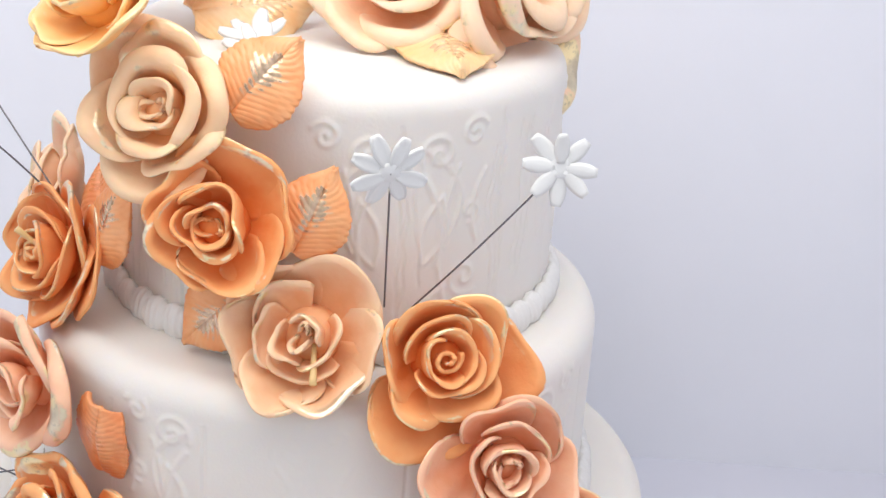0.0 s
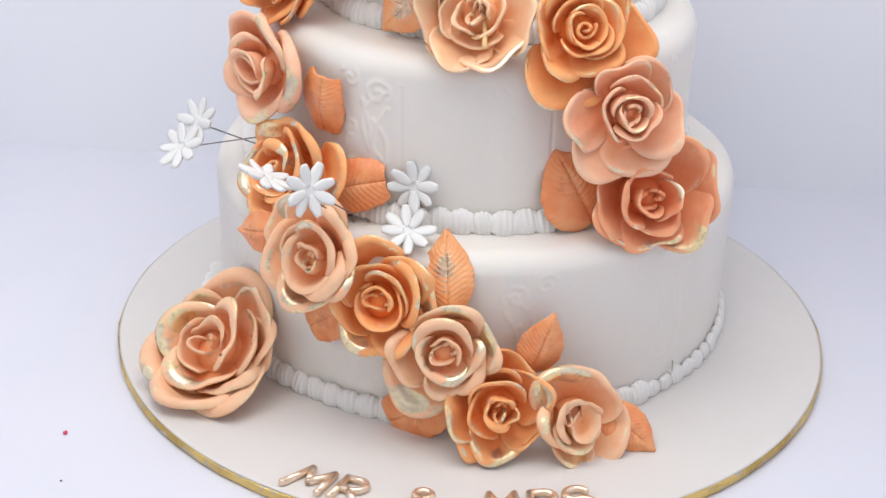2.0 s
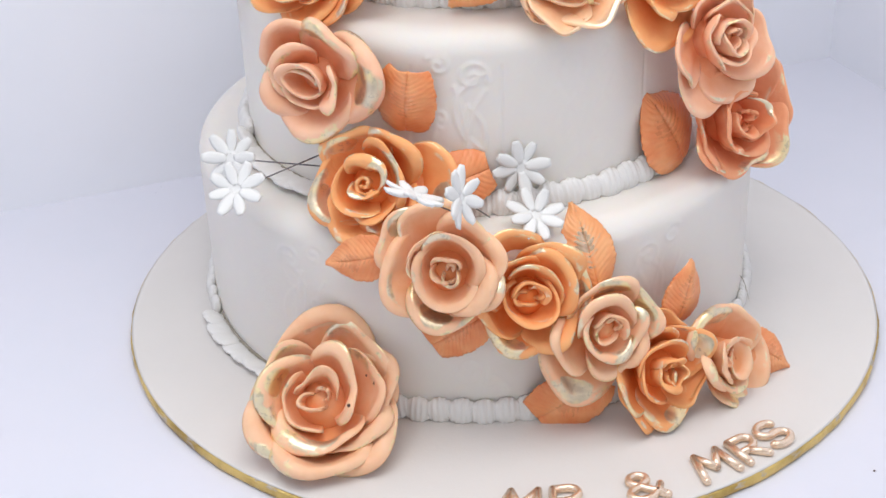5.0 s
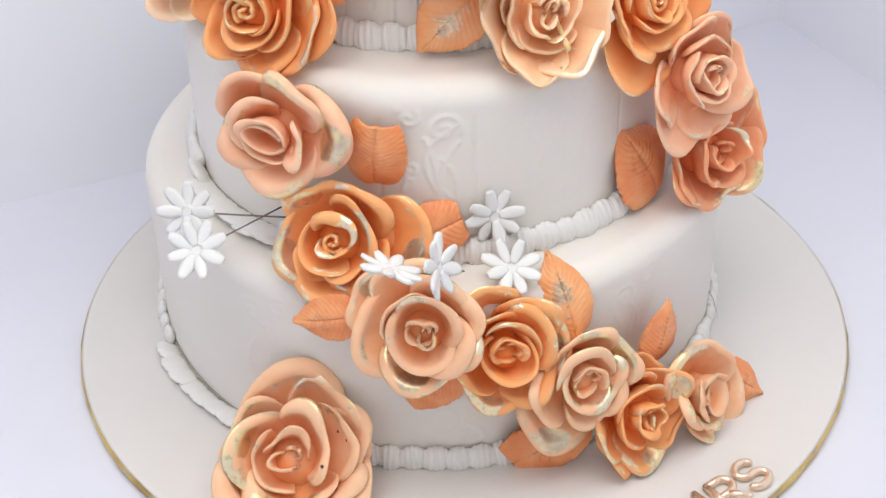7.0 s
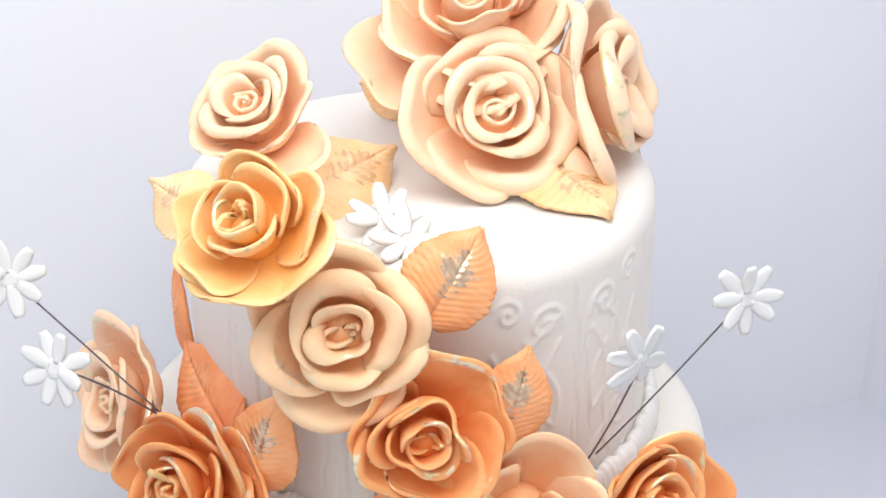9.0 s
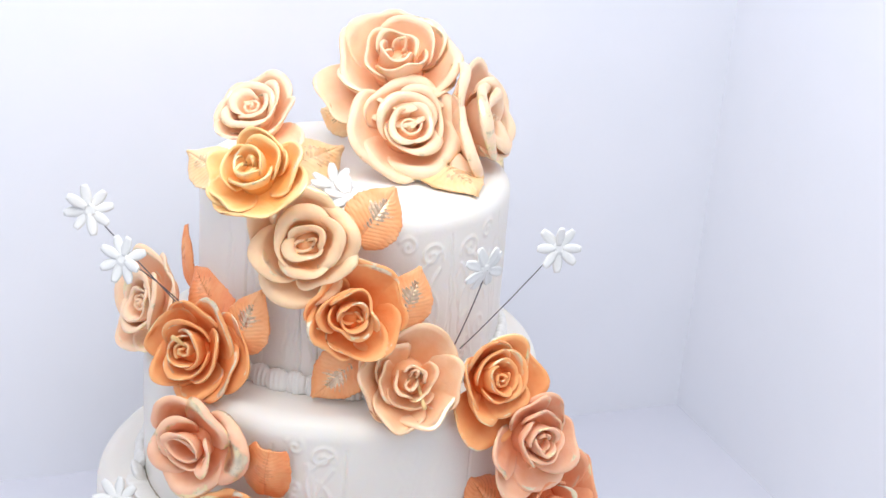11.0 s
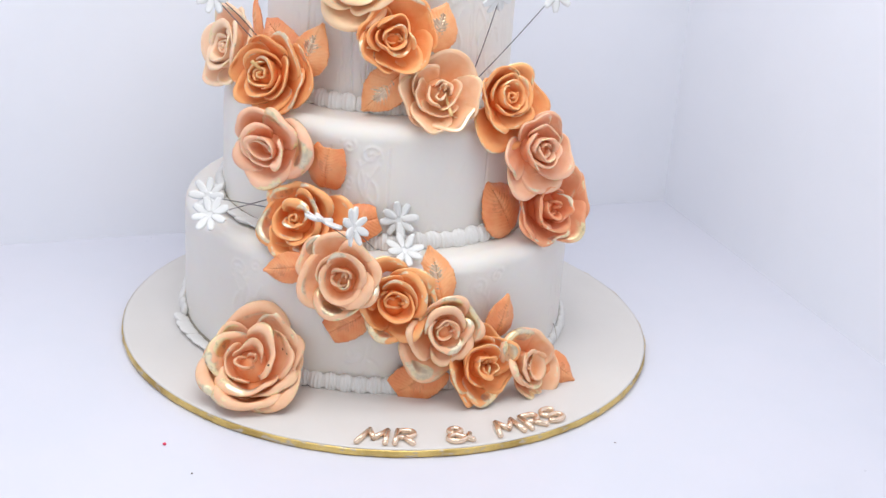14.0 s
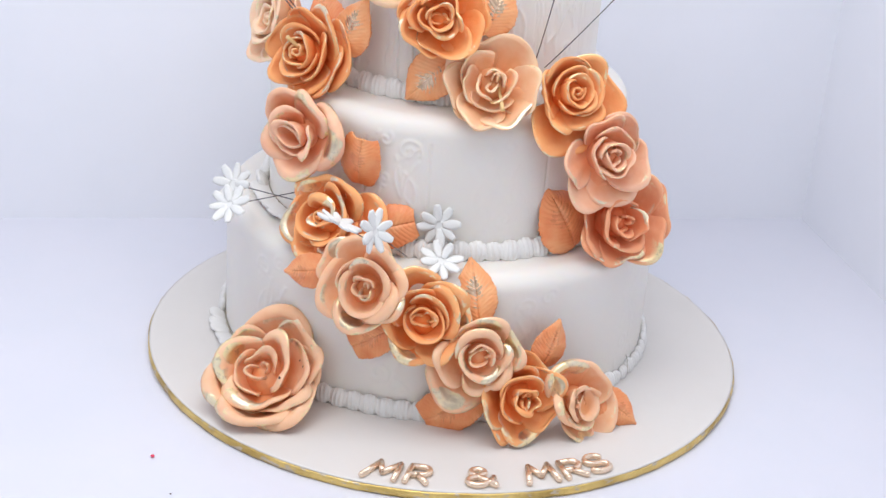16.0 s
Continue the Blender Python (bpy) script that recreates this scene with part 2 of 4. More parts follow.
def sheet(points, thick, uvs=None):
    """A closed sheet of the given thickness from a grid of points (rows of columns)."""
    g = np.asarray(points, float)
    nr, nc = g.shape[:2]
    du = np.gradient(g, axis=1)
    dv = np.gradient(g, axis=0)
    n = np.cross(du, dv)
    n /= np.linalg.norm(n, axis=2, keepdims=True) + 1e-12
    bm = bmesh.new()
    lay = bm.loops.layers.uv.new("UVMap") if uvs is not None else None
    half = thick[..., None] / 2 if isinstance(thick, np.ndarray) else thick / 2
    a = [[bm.verts.new(v) for v in row] for row in g + n * half]
    b = [[bm.verts.new(v) for v in row] for row in g - n * half]

    def face(vs, ids):
        try:
            f = bm.faces.new(vs)
        except ValueError:
            return
        if lay:
            for loop, (i, j) in zip(f.loops, ids):
                loop[lay].uv = uvs[i][j]

    for i in range(nr - 1):
        for j in range(nc - 1):
            ids = [(i, j), (i, j + 1), (i + 1, j + 1), (i + 1, j)]
            face([a[r][c] for r, c in ids], ids)
            face([b[r][c] for r, c in ids[::-1]], ids[::-1])
    ring = [(0, j) for j in range(nc)] + [(i, nc - 1) for i in range(1, nr)] + [(nr - 1, j) for j in range(nc - 2, -1, -1)] + [(i, 0) for i in range(nr - 2, 0, -1)]
    for k, (i, j) in enumerate(ring):
        r, c = ring[(k + 1) % len(ring)]
        face([a[i][j], b[i][j], b[r][c], a[r][c]], [(i, j), (i, j), (r, c), (r, c)])
    return bm


def lathe(profile, segments=96, cap=True):
    """A turned body from (radius, height) pairs, bottom to top."""
    bm = bmesh.new()
    rings = []
    for r, z in profile:
        rings.append([bm.verts.new((r * math.cos(2 * math.pi * k / segments), r * math.sin(2 * math.pi * k / segments), z)) for k in range(segments)])
    for lo, hi in zip(rings, rings[1:]):
        for k in range(segments):
            bm.faces.new((lo[k], lo[(k + 1) % segments], hi[(k + 1) % segments], hi[k]))
    if cap:
        bm.faces.new(rings[-1])
        bm.faces.new(rings[0][::-1])
    return bm


def tube_mesh(bm, pts, radius, sides=8, flat=None):
    """A tube along pts; flat squashes it along a given direction."""
    pts = [Vector(q) for q in pts]
    rings = []
    for k, q in enumerate(pts):
        d = (pts[min(k + 1, len(pts) - 1)] - pts[max(k - 1, 0)]).normalized()
        ref = Vector((0, 0, 1)) if abs(d.z) < 0.9 else Vector((1, 0, 0))
        x = d.cross(ref).normalized()
        y = x.cross(d)
        r = radius(k / (len(pts) - 1)) if callable(radius) else radius
        rings.append([bm.verts.new(q + (x * math.cos(a) + y * math.sin(a)) * r) for a in (2 * math.pi * s / sides for s in range(sides))])
    for lo, hi in zip(rings, rings[1:]):
        for s in range(sides):
            bm.faces.new((lo[s], lo[(s + 1) % sides], hi[(s + 1) % sides], hi[s]))
    bm.faces.new(rings[0][::-1])
    bm.faces.new(rings[-1])
    return bm


def box_mesh(lo, hi, bevel=0.0):
    bm = bmesh.new()
    bmesh.ops.create_cube(bm, size=1, matrix=Matrix.LocRotScale([(a + b) / 2 for a, b in zip(lo, hi)], None, [b - a for a, b in zip(lo, hi)]))
    if bevel:
        bmesh.ops.bevel(bm, geom=bm.edges[:], offset=bevel, segments=2, affect="EDGES")
    return bm


# ---- the photo box ----
def build_box():
    w = 0.012
    for name, lo, hi in (
        ("wall_north", (-BOX_W, 0, 0), (w, w, BOX_H)),
        ("wall_east", (0, -BOX_D, 0), (w, 0, BOX_H)),
        ("wall_west", (-BOX_W - w, -BOX_D, 0), (-BOX_W, w, BOX_H)),
        ("ceiling", (-BOX_W - w, -BOX_D, BOX_H), (w, w, BOX_H + w)),
    ):
        ob = mesh_ob(name, box_mesh(lo, hi), M_SHEET, smooth=False)
        ob.matrix_world = BOX
        tagged(ob, "plain white glossy inner panel of a photo box", "ceiling" if name == "ceiling" else "wall", kind="structure")
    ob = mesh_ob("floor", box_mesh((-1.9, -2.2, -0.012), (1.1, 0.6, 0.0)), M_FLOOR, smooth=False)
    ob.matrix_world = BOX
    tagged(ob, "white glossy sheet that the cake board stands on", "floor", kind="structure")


build_box()

# ---- the cake ----
BOARD = (0.0087, -0.0248)
BOARD_R, BOARD_Z = 0.1765, 0.0055
Z1, Z2, Z3 = 0.0895, 0.166, 0.258
R1, R2, R3 = 0.1285, 0.1030, 0.0790
C1, C2, C3 = (0.001, -0.002), (0.0005, -0.002), (0.0036, 0.003)   # the tiers sit slightly off one axis


def build_board():
    root = thing("cake_board", pose(*BOARD, 0), "round white iced cake board with a gold foil edge", "cake board")
    foil = lathe([(BOARD_R - 0.003, 0), (BOARD_R - 0.0004, 0.0003), (BOARD_R, 0.0012), (BOARD_R, 0.0040), (BOARD_R - 0.0004, 0.0046), (BOARD_R - 0.003, 0.0048)], 320)
    for v in foil.verts:
        k = 1 + 0.0030 * noise.noise(v.co * 45) + 0.0016 * noise.noise(v.co * 170)
        v.co = Vector((v.co.x * k, v.co.y * k, max(0.0, v.co.z + 0.0005 * noise.noise(v.co * 60 + Vector((3, 1, 7))) * (v.co.z > 0.001))))
    part("foil_edge", foil, M_FOIL, root, "worn gold foil band")
    part("icing", lathe([(BOARD_R - 0.0012, 0.0044), (BOARD_R - 0.0008, 0.0050), (BOARD_R - 0.002, BOARD_Z - 0.0002), (BOARD_R - 0.004, BOARD_Z), (0.05, BOARD_Z)], 160), M_BOARD, root, "smooth white icing sheet")


def spiral(cx, cz, r, turns, start, hand):
    """A scroll in the unrolled wall, millimetres, from its eye outwards."""
    n = 40
    return [(cx + r * (0.10 + 0.90 * s) * math.cos(start + hand * turns * 6.283 * s), cz + r * (0.10 + 0.90 * s) * math.sin(start + hand * turns * 6.283 * s)) for s in (k / n for k in range(n + 1))]


def stroke(x0, z0, x1, z1, bow, n=24):
    """A bowed line in the unrolled wall."""
    dx, dz = x1 - x0, z1 - z0
    return [(x0 + dx * s - dz * bow * math.sin(math.pi * s), z0 + dz * s + dx * bow * math.sin(math.pi * s)) for s in (k / n for k in range(n + 1))]


def scroll_band(h, flip=1):
    """Scrolls, stems and leaves that climb a band 26 mm wide, for a wall h millimetres high."""
    k = h / 76
    lines = [
        spiral(-7, 63 * k, 5.2, 1.35, 0.5, 1), spiral(6, 58 * k, 6.8, 1.45, 2.4, -1), spiral(-6.5, 41 * k, 4.2, 1.2, 3.5, 1),
        spiral(-6, 22 * k, 7.0, 1.4, 0.2, -1), spiral(6.5, 12 * k, 5.0, 1.3, 1.0, 1),
        stroke(12, 60 * k, 3, 31 * k, -0.28), stroke(11, 52 * k, 5, 26 * k, -0.12), stroke(4, 46 * k, 10, 27 * k, 0.16), stroke(4, 46 * k, 10, 27 * k, -0.20),
        stroke(-1, 54 * k, -1, 9 * k, 0.10), stroke(-12, 52 * k, -10, 32 * k, 0.14), stroke(2, 20 * k, 11, 5 * k, 0.2), stroke(-12, 12 * k, -2, 6 * k, -0.3),
    ]
    return [[(flip * x, z) for x, z in line] for line in lines]


def grain_lines(h, seed, count=3, spread=5.0):
    """Wavering upright grooves, like wood grain."""
    rng = random.Random(seed)
    made = []
    for _ in range(count):
        x, p, lo, hi = rng.uniform(-spread, spread), rng.uniform(0, 6), rng.uniform(0.02, 0.45) * h, rng.uniform(0.55, 0.9) * h
        made.append([(x + 1.3 * math.sin(z * 0.13 + p) + 0.4 * math.sin(z * 0.5 + 2 * p), z) for z in (lo + (hi - lo) * k / 50 for k in range(51))])
    return made


def tier(name, c, r, z0, z1, label, motifs):
    """A round tier with a rounded top edge; motifs: (azimuth, lines, height in mm, width in mm) pressed into its wall."""
    root = thing(name, pose(*c, z0), label, "cake tier", "cake tiers")
    h, e, na, nz = z1 - z0, 0.010, 1000, 110
    step, rise = 2 * math.pi * r * 1000 / na, (h - e) * 1000 / (nz - 1)
    relief = np.zeros((nz + 40, na))
    for azimuth, lines, height, width in motifs:
        one = np.zeros_like(relief)
        for line in lines:
            for (xa, za), (xb, zb) in zip(line, line[1:]):
                for s in (0.0, 0.5):
                    x, z = xa + (xb - xa) * s, za + (zb - za) * s
                    col, row = azimuth / 360 * na + x / step, z / rise
                    c0, r0 = int(round(col)), int(round(row))
                    if not 4 <= r0 < nz + 30:
                        continue
                    cols, rows = np.arange(c0 - 6, c0 + 7), np.arange(max(0, r0 - 6), r0 + 7)
                    d2 = ((cols - col) * step)[None, :] ** 2 + ((rows - row) * rise)[:, None] ** 2
                    ix = np.ix_(rows, cols % na)
                    one[ix] = np.maximum(one[ix], np.exp(-d2 / width ** 2))
        relief += one * height
    prof = [(r, (h - e) * k / (nz - 1)) for k in range(nz)]
    prof += [(r - e + e * math.cos(a), h - e + e * math.sin(a)) for a in (math.radians(k * 7.5) for k in range(1, 13))]
    prof += [(r * q, h + 0.0002) for q in (0.8, 0.6, 0.4, 0.2, 0.05)]
    ang = np.arange(na) * 2 * math.pi / na
    rows = []
    wob = 0.0004 * np.sin(3 * ang + 1) + 0.0003 * np.sin(7 * ang + r * 90)
    for k, (rad, z) in enumerate(prof):
        q = rad + (relief[k] / 1000 if k < nz else 0) + wob * rad / r
        rows.append(np.stack([q * np.cos(ang), q * np.sin(ang), np.full(na, z)], 1))
    co = np.concatenate(rows)
    n = len(prof)
    a, b = np.meshgrid(np.arange(n - 1), np.arange(na), indexing="ij")
    quads = np.stack([a * na + b, a * na + (b + 1) % na, (a + 1) * na + (b + 1) % na, (a + 1) * na + b], -1).reshape(-1, 4)
    me = bpy.data.meshes.new("fondant")
    me.from_pydata(co.tolist(), [], quads.tolist() + [list(range((n - 1) * na, n * na)), list(range(na - 1, -1, -1))])
    me.materials.append(M_FONDANT)
    me.polygons.foreach_set("use_smooth", [True] * len(me.polygons))
    ob = new("fondant", me)
    ob.parent = root
    return root


H1, H2, H3 = (Z1 - BOARD_Z) * 1000, (Z2 - Z1) * 1000, (Z3 - Z2) * 1000
MOTIFS1 = [(az % 360, scroll_band(H1, f), 0.28, 0.9) for az, f in ((-97, 1), (-62, -1), (-27, 1), (8, -1), (43, 1), (78, -1), (113, 1), (148, -1), (183, 1), (-132, -1))]
MOTIFS2 = [(az % 360, scroll_band(H2, f), 0.52, 0.95) for az, f in ((-101, 1), (-20, -1), (22, 1), (62, -1), (102, 1), (142, -1), (182, 1))]
MOTIFS2 += [(az % 360, [[(0, z) for z in range(3, 64)]], -0.5, 0.6) for az in (-91.5, -111, -55, -9)]
MOTIFS2 += [(-72 % 360, scroll_band(H2, -1), 0.15, 0.9)]
MOTIFS3 = [(az % 360, scroll_band(H3, f), 0.64, 0.90) for az, f in ((-70, 1), (-44, -1), (14, 1), (52, -1), (90, 1), (128, -1), (166, 1))]
MOTIFS3 += [(az % 360, grain_lines(H3, az + 400, 4), -0.5, 0.55) for az in (-140, -128, -113, -104, -56, -30, -20, -8, 30, 70, 110, 150)]
MOTIFS3 += [(az % 360, [[(0.5 * math.sin(z * 0.11), z) for z in range(6, 78)]], -1.3, 0.5) for az in (-104.5, -111, -133)]

build_board()
TIER1 = tier("bottom_tier", C1, R1, BOARD_Z, Z1, "wide bottom cake tier in white fondant with a shell border", MOTIFS1)
TIER2 = tier("middle_tier", C2, R2, Z1, Z2, "middle cake tier in white fondant with scroll panels", MOTIFS2)
TIER3 = tier("top_tier", C3, R3, Z2, Z3, "top cake tier in white fondant with embossed scrolls", MOTIFS3)


def shell_mesh():
    """One scallop of the pressed border: a flat, ribbed cushion with a bulging upper and lower edge."""
    bm = bmesh.new()
    bmesh.ops.create_uvsphere(bm, u_segments=16, v_segments=33, radius=1)
    bmesh.ops.rotate(bm, verts=bm.verts, matrix=Matrix.Rotation(math.pi / 2, 3, 'Y'))
    for v in bm.verts:
        x, y, z = v.co
        ring = math.hypot(y, z) + 1e-9
        swell = (0.46 + 0.54 * math.cos(x * math.pi / 2) ** 0.7) * min(1.0, ring * 2.2)
        y, z = y / ring, z / ring
        rib = 0.11 * math.cos(x * 4.6 * math.pi + 0.9 * z) * (1 - abs(x) ** 4)
        v.co = Vector((x * 0.0056, y * 0.0030 * (swell + rib), z * 0.0058 * (swell + 0.35 * rib)))
    me = bpy.data.meshes.new("shell")
    bm.to_mesh(me)
    bm.free()
    me.materials.append(M_BORDER)
    me.polygons.foreach_set("use_smooth", [True] * len(me.polygons))
    return me


SHELL = shell_mesh()


def border(root, r, loose=()):
    """A row of pressed shells round the foot of a tier; in the loose stretches it has come away from the wall."""
    count = round(2 * math.pi * r / 0.0093)
    for k in range(count):
        a = 2 * math.pi * k / count
        away = max([0.0] + [min(1.0, 2.5 * math.sin(math.pi * (math.degrees(a) - lo) / (hi - lo))) for lo, hi in loose if lo < math.degrees(a) < hi])
        front = 228 < math.degrees(a) < 325
        ob = new("shell", SHELL)
        ob.parent = root
        q = r + random.uniform(-0.0003, 0.0004) + 0.0030 * away - (0.0 if front or r < 0.12 else 0.0007)
        ob.matrix_basis = pose(q * math.cos(a), q * math.sin(a), (0.0047 if front or r < 0.12 else 0.0036) - 0.0022 * away + random.uniform(-0.0003, 0.0004), random.uniform(-7, 7) - 10 + 85 * away, random.uniform(-6, 6), math.degrees(a) + 90 + random.uniform(-5, 5)) @ Matrix.Scale(random.uniform(0.95, 1.10) * (1 + 0.18 * away) * (1.0 if front or r < 0.12 else 0.78), 4) @ Matrix.Diagonal((1 + 0.4 * away, 1 - 0.5 * away, 1 + 0.05 * away, 1))


def seam(root, r, lo, hi):
    """A dark brown strip set in the gap behind a loose border."""
    bm = bmesh.new()
    count = int((hi - lo) * 3)
    rings = []
    for k in range(count + 1):
        a = math.radians(lo + (hi - lo) * k / count)
        w = 0.0004 * math.sin(math.pi * k / count) ** 0.5 + 0.0003 * math.sin(k * 1.7)
        rings.append([bm.verts.new(((r + d) * math.cos(a), (r + d) * math.sin(a), z)) for d, z in ((-0.0004, -0.0005), (-0.0004, 0.0024), (w, 0.0024), (w, -0.0005))])
    for p_, q_ in zip(rings, rings[1:]):
        for s in range(4):
            bm.faces.new((p_[s], p_[(s + 1) % 4], q_[(s + 1) % 4], q_[s]))
    bm.faces.new(rings[0])
    bm.faces.new(rings[-1][::-1])
    bmesh.ops.recalc_face_normals(bm, faces=bm.faces)
    part("seam", bm, M_GAP, root, "dark strip in the gap behind the loose border")


def crack(root, r, azimuth, sweep, seed):
    """A crack that runs outwards over the border."""
    rng = random.Random(seed)
    pts = []
    for k in range(12):
        s = k / 11
        a = math.radians(azimuth + sweep * s + rng.uniform(-0.25, 0.25))
        q = r + 0.0062 * s
        pts.append((q * math.cos(a), q * math.sin(a), 0.0112 - 0.0075 * s * s))
    part("crack", tube_mesh(bmesh.new(), pts, lambda s: 0.00032 * (1.1 - s), 6), M_GAP, root, "fine crack in the border")


LOOSE = ((190, 229),)
for lo, hi in ((192, 228), (326, 345)):
    seam(TIER1, R1, lo, hi)
for azimuth, sweep in ((335.0, -4.0),):
    crack(TIER1, R1, azimuth, sweep, int(azimuth))
border(TIER1, R1 + 0.0026, LOOSE)
border(TIER2, R2 + 0.0024, LOOSE)
seam(TIER2, R2, 188, 226)
border(TIER3, R3 + 0.0024)


# ---- roses ----
def petal_grid(size, rng, phi, half, rim, top, roll, lip, z0=0.0, r0=0.12, tip=0.0, wave=1.0, off=(0, 0), squash=None, turn=0.05, nu=25, nv=12, nl=8):
    """A petal round the rose's axis (z) in units of its size: half opening in degrees, its rim at radius rim and height
    top, then rolled outwards through roll degrees on a lip of the given radius. squash: (ratio, degrees) makes it oval."""
    p1, p2, p3 = (rng.uniform(0, 6.28) for _ in range(3))
    lean = rng.uniform(-0.12, 0.12)
    flat = min(1.0, max(0.0, (rim - 0.35) / 0.65))
    q1 = (r0 + (rim - r0) * (0.98 - 0.30 * flat), z0 + (top - z0) * (0.30 - 0.08 * flat))
    pts, uvs = [], []
    for j in range(nu):
        u = 2 * j / (nu - 1) - 1
        full = 1 - (0.16 + 0.30 * flat) * abs(u) ** (4.5 - 1.5 * flat) + tip * math.exp(-((u - lean) / 0.25) ** 2)
        full += wave * (0.030 * math.sin(2.7 * u + p1) + 0.018 * math.sin(6.3 * u + p2))
        bend = math.radians(roll) * (0.85 + 0.30 * math.sin(2.3 * u + p3)) * (1 - 0.45 * abs(u) ** 4)
        wide_lip = lip * (0.9 + 0.25 * math.sin(1.9 * u + p2)) * (1 - 0.55 * abs(u) ** 4)
        line = []
        for i in range(nv):
            s = full * i / (nv - 1)
            line.append(((1 - s) ** 2 * r0 + 2 * s * (1 - s) * q1[0] + s * s * rim, (1 - s) ** 2 * z0 + 2 * s * (1 - s) * q1[1] + s * s * top, 0.80 * i / (nv - 1)))
        (ra, za, _), (r, z, _) = line[-2:]
        far = math.hypot(r - ra, z - za) + 1e-9
        tr, tz = (r - ra) / far, (z - za) / far
        for i in range(1, nl + 1):
            a = bend * (i - 0.5) / nl
            step = wide_lip * bend / nl
            r += (tr * math.cos(a) + tz * math.sin(a)) * step
            z += (tz * math.cos(a) - tr * math.sin(a)) * step
            line.append((r, z, 0.80 + 0.20 * i / nl))
        col, uv = [], []
        for r, z, v in line:
            open_ = (0.62 + 0.38 * math.sin(math.pi * min(1.0, 0.15 + 0.50 * v))) * flat + (1 - flat)
            ang = math.radians(phi + half * u * open_) + lean * 0.4 * v
            q = r * (1 + turn * u) + wave * (0.075 * noise.noise((u * 1.7 + p1, v * 1.6 + p2, p3)) + 0.020 * math.sin(5 * u + p2) * v) * min(1, 2 * v)
            h = z + wave * (0.022 * math.sin(4.2 * u + p3) * v * v + 0.035 * noise.noise((u * 3 + p2, v * 2, p1)) * v)
            x, y = q * math.cos(ang), q * math.sin(ang)
            if squash:
                c, s = math.cos(math.radians(squash[1])), math.sin(math.radians(squash[1]))
                a, b = x * c + y * s, (-x * s + y * c) * squash[0]
                x, y = a * c - b * s, a * s + b * c
            col.append(((x + off[0]) * size, (y + off[1]) * size, h * size))
            uv.append((u, v))
        pts.append(col)
        uvs.append(uv)
    return np.array(pts), uvs


def bud_grid(size, rng, radius, turns, top, squash, off, n=46, nv=10):
    """The rolled up heart: a spiral sheet, its edge turned slightly outwards."""
    pts, uvs = [], []
    p = rng.uniform(0, 6.28)
    c, d = math.cos(math.radians(squash[1])), math.sin(math.radians(squash[1]))
    for i in range(nv):
        v = i / (nv - 1)
        row, uv = [], []
        for j in range(n):
            s = j / (n - 1)
            a = p + s * turns * 2 * math.pi
            r = radius * (0.16 + 0.84 * s) * (0.84 + 0.16 * math.sin(math.pi * min(1, v * 0.8 + 0.1)) + 0.14 * v ** 4)
            z = 0.18 + (top - 0.18 - 0.07 * s + 0.022 * math.sin(2 * a + 1) + 0.015 * math.sin(5 * a)) * v
            x, y = r * math.cos(a), r * math.sin(a)
            q, w = x * c + y * d, (-x * d + y * c) * squash[0]
            row.append(((q * c - w * d + off[0]) * size, (q * d + w * c + off[1]) * size, z * size))
            uv.append((2 * s - 1, v * 0.96))
        pts.append(row)
        uvs.append(uv)
    return np.array(pts), uvs


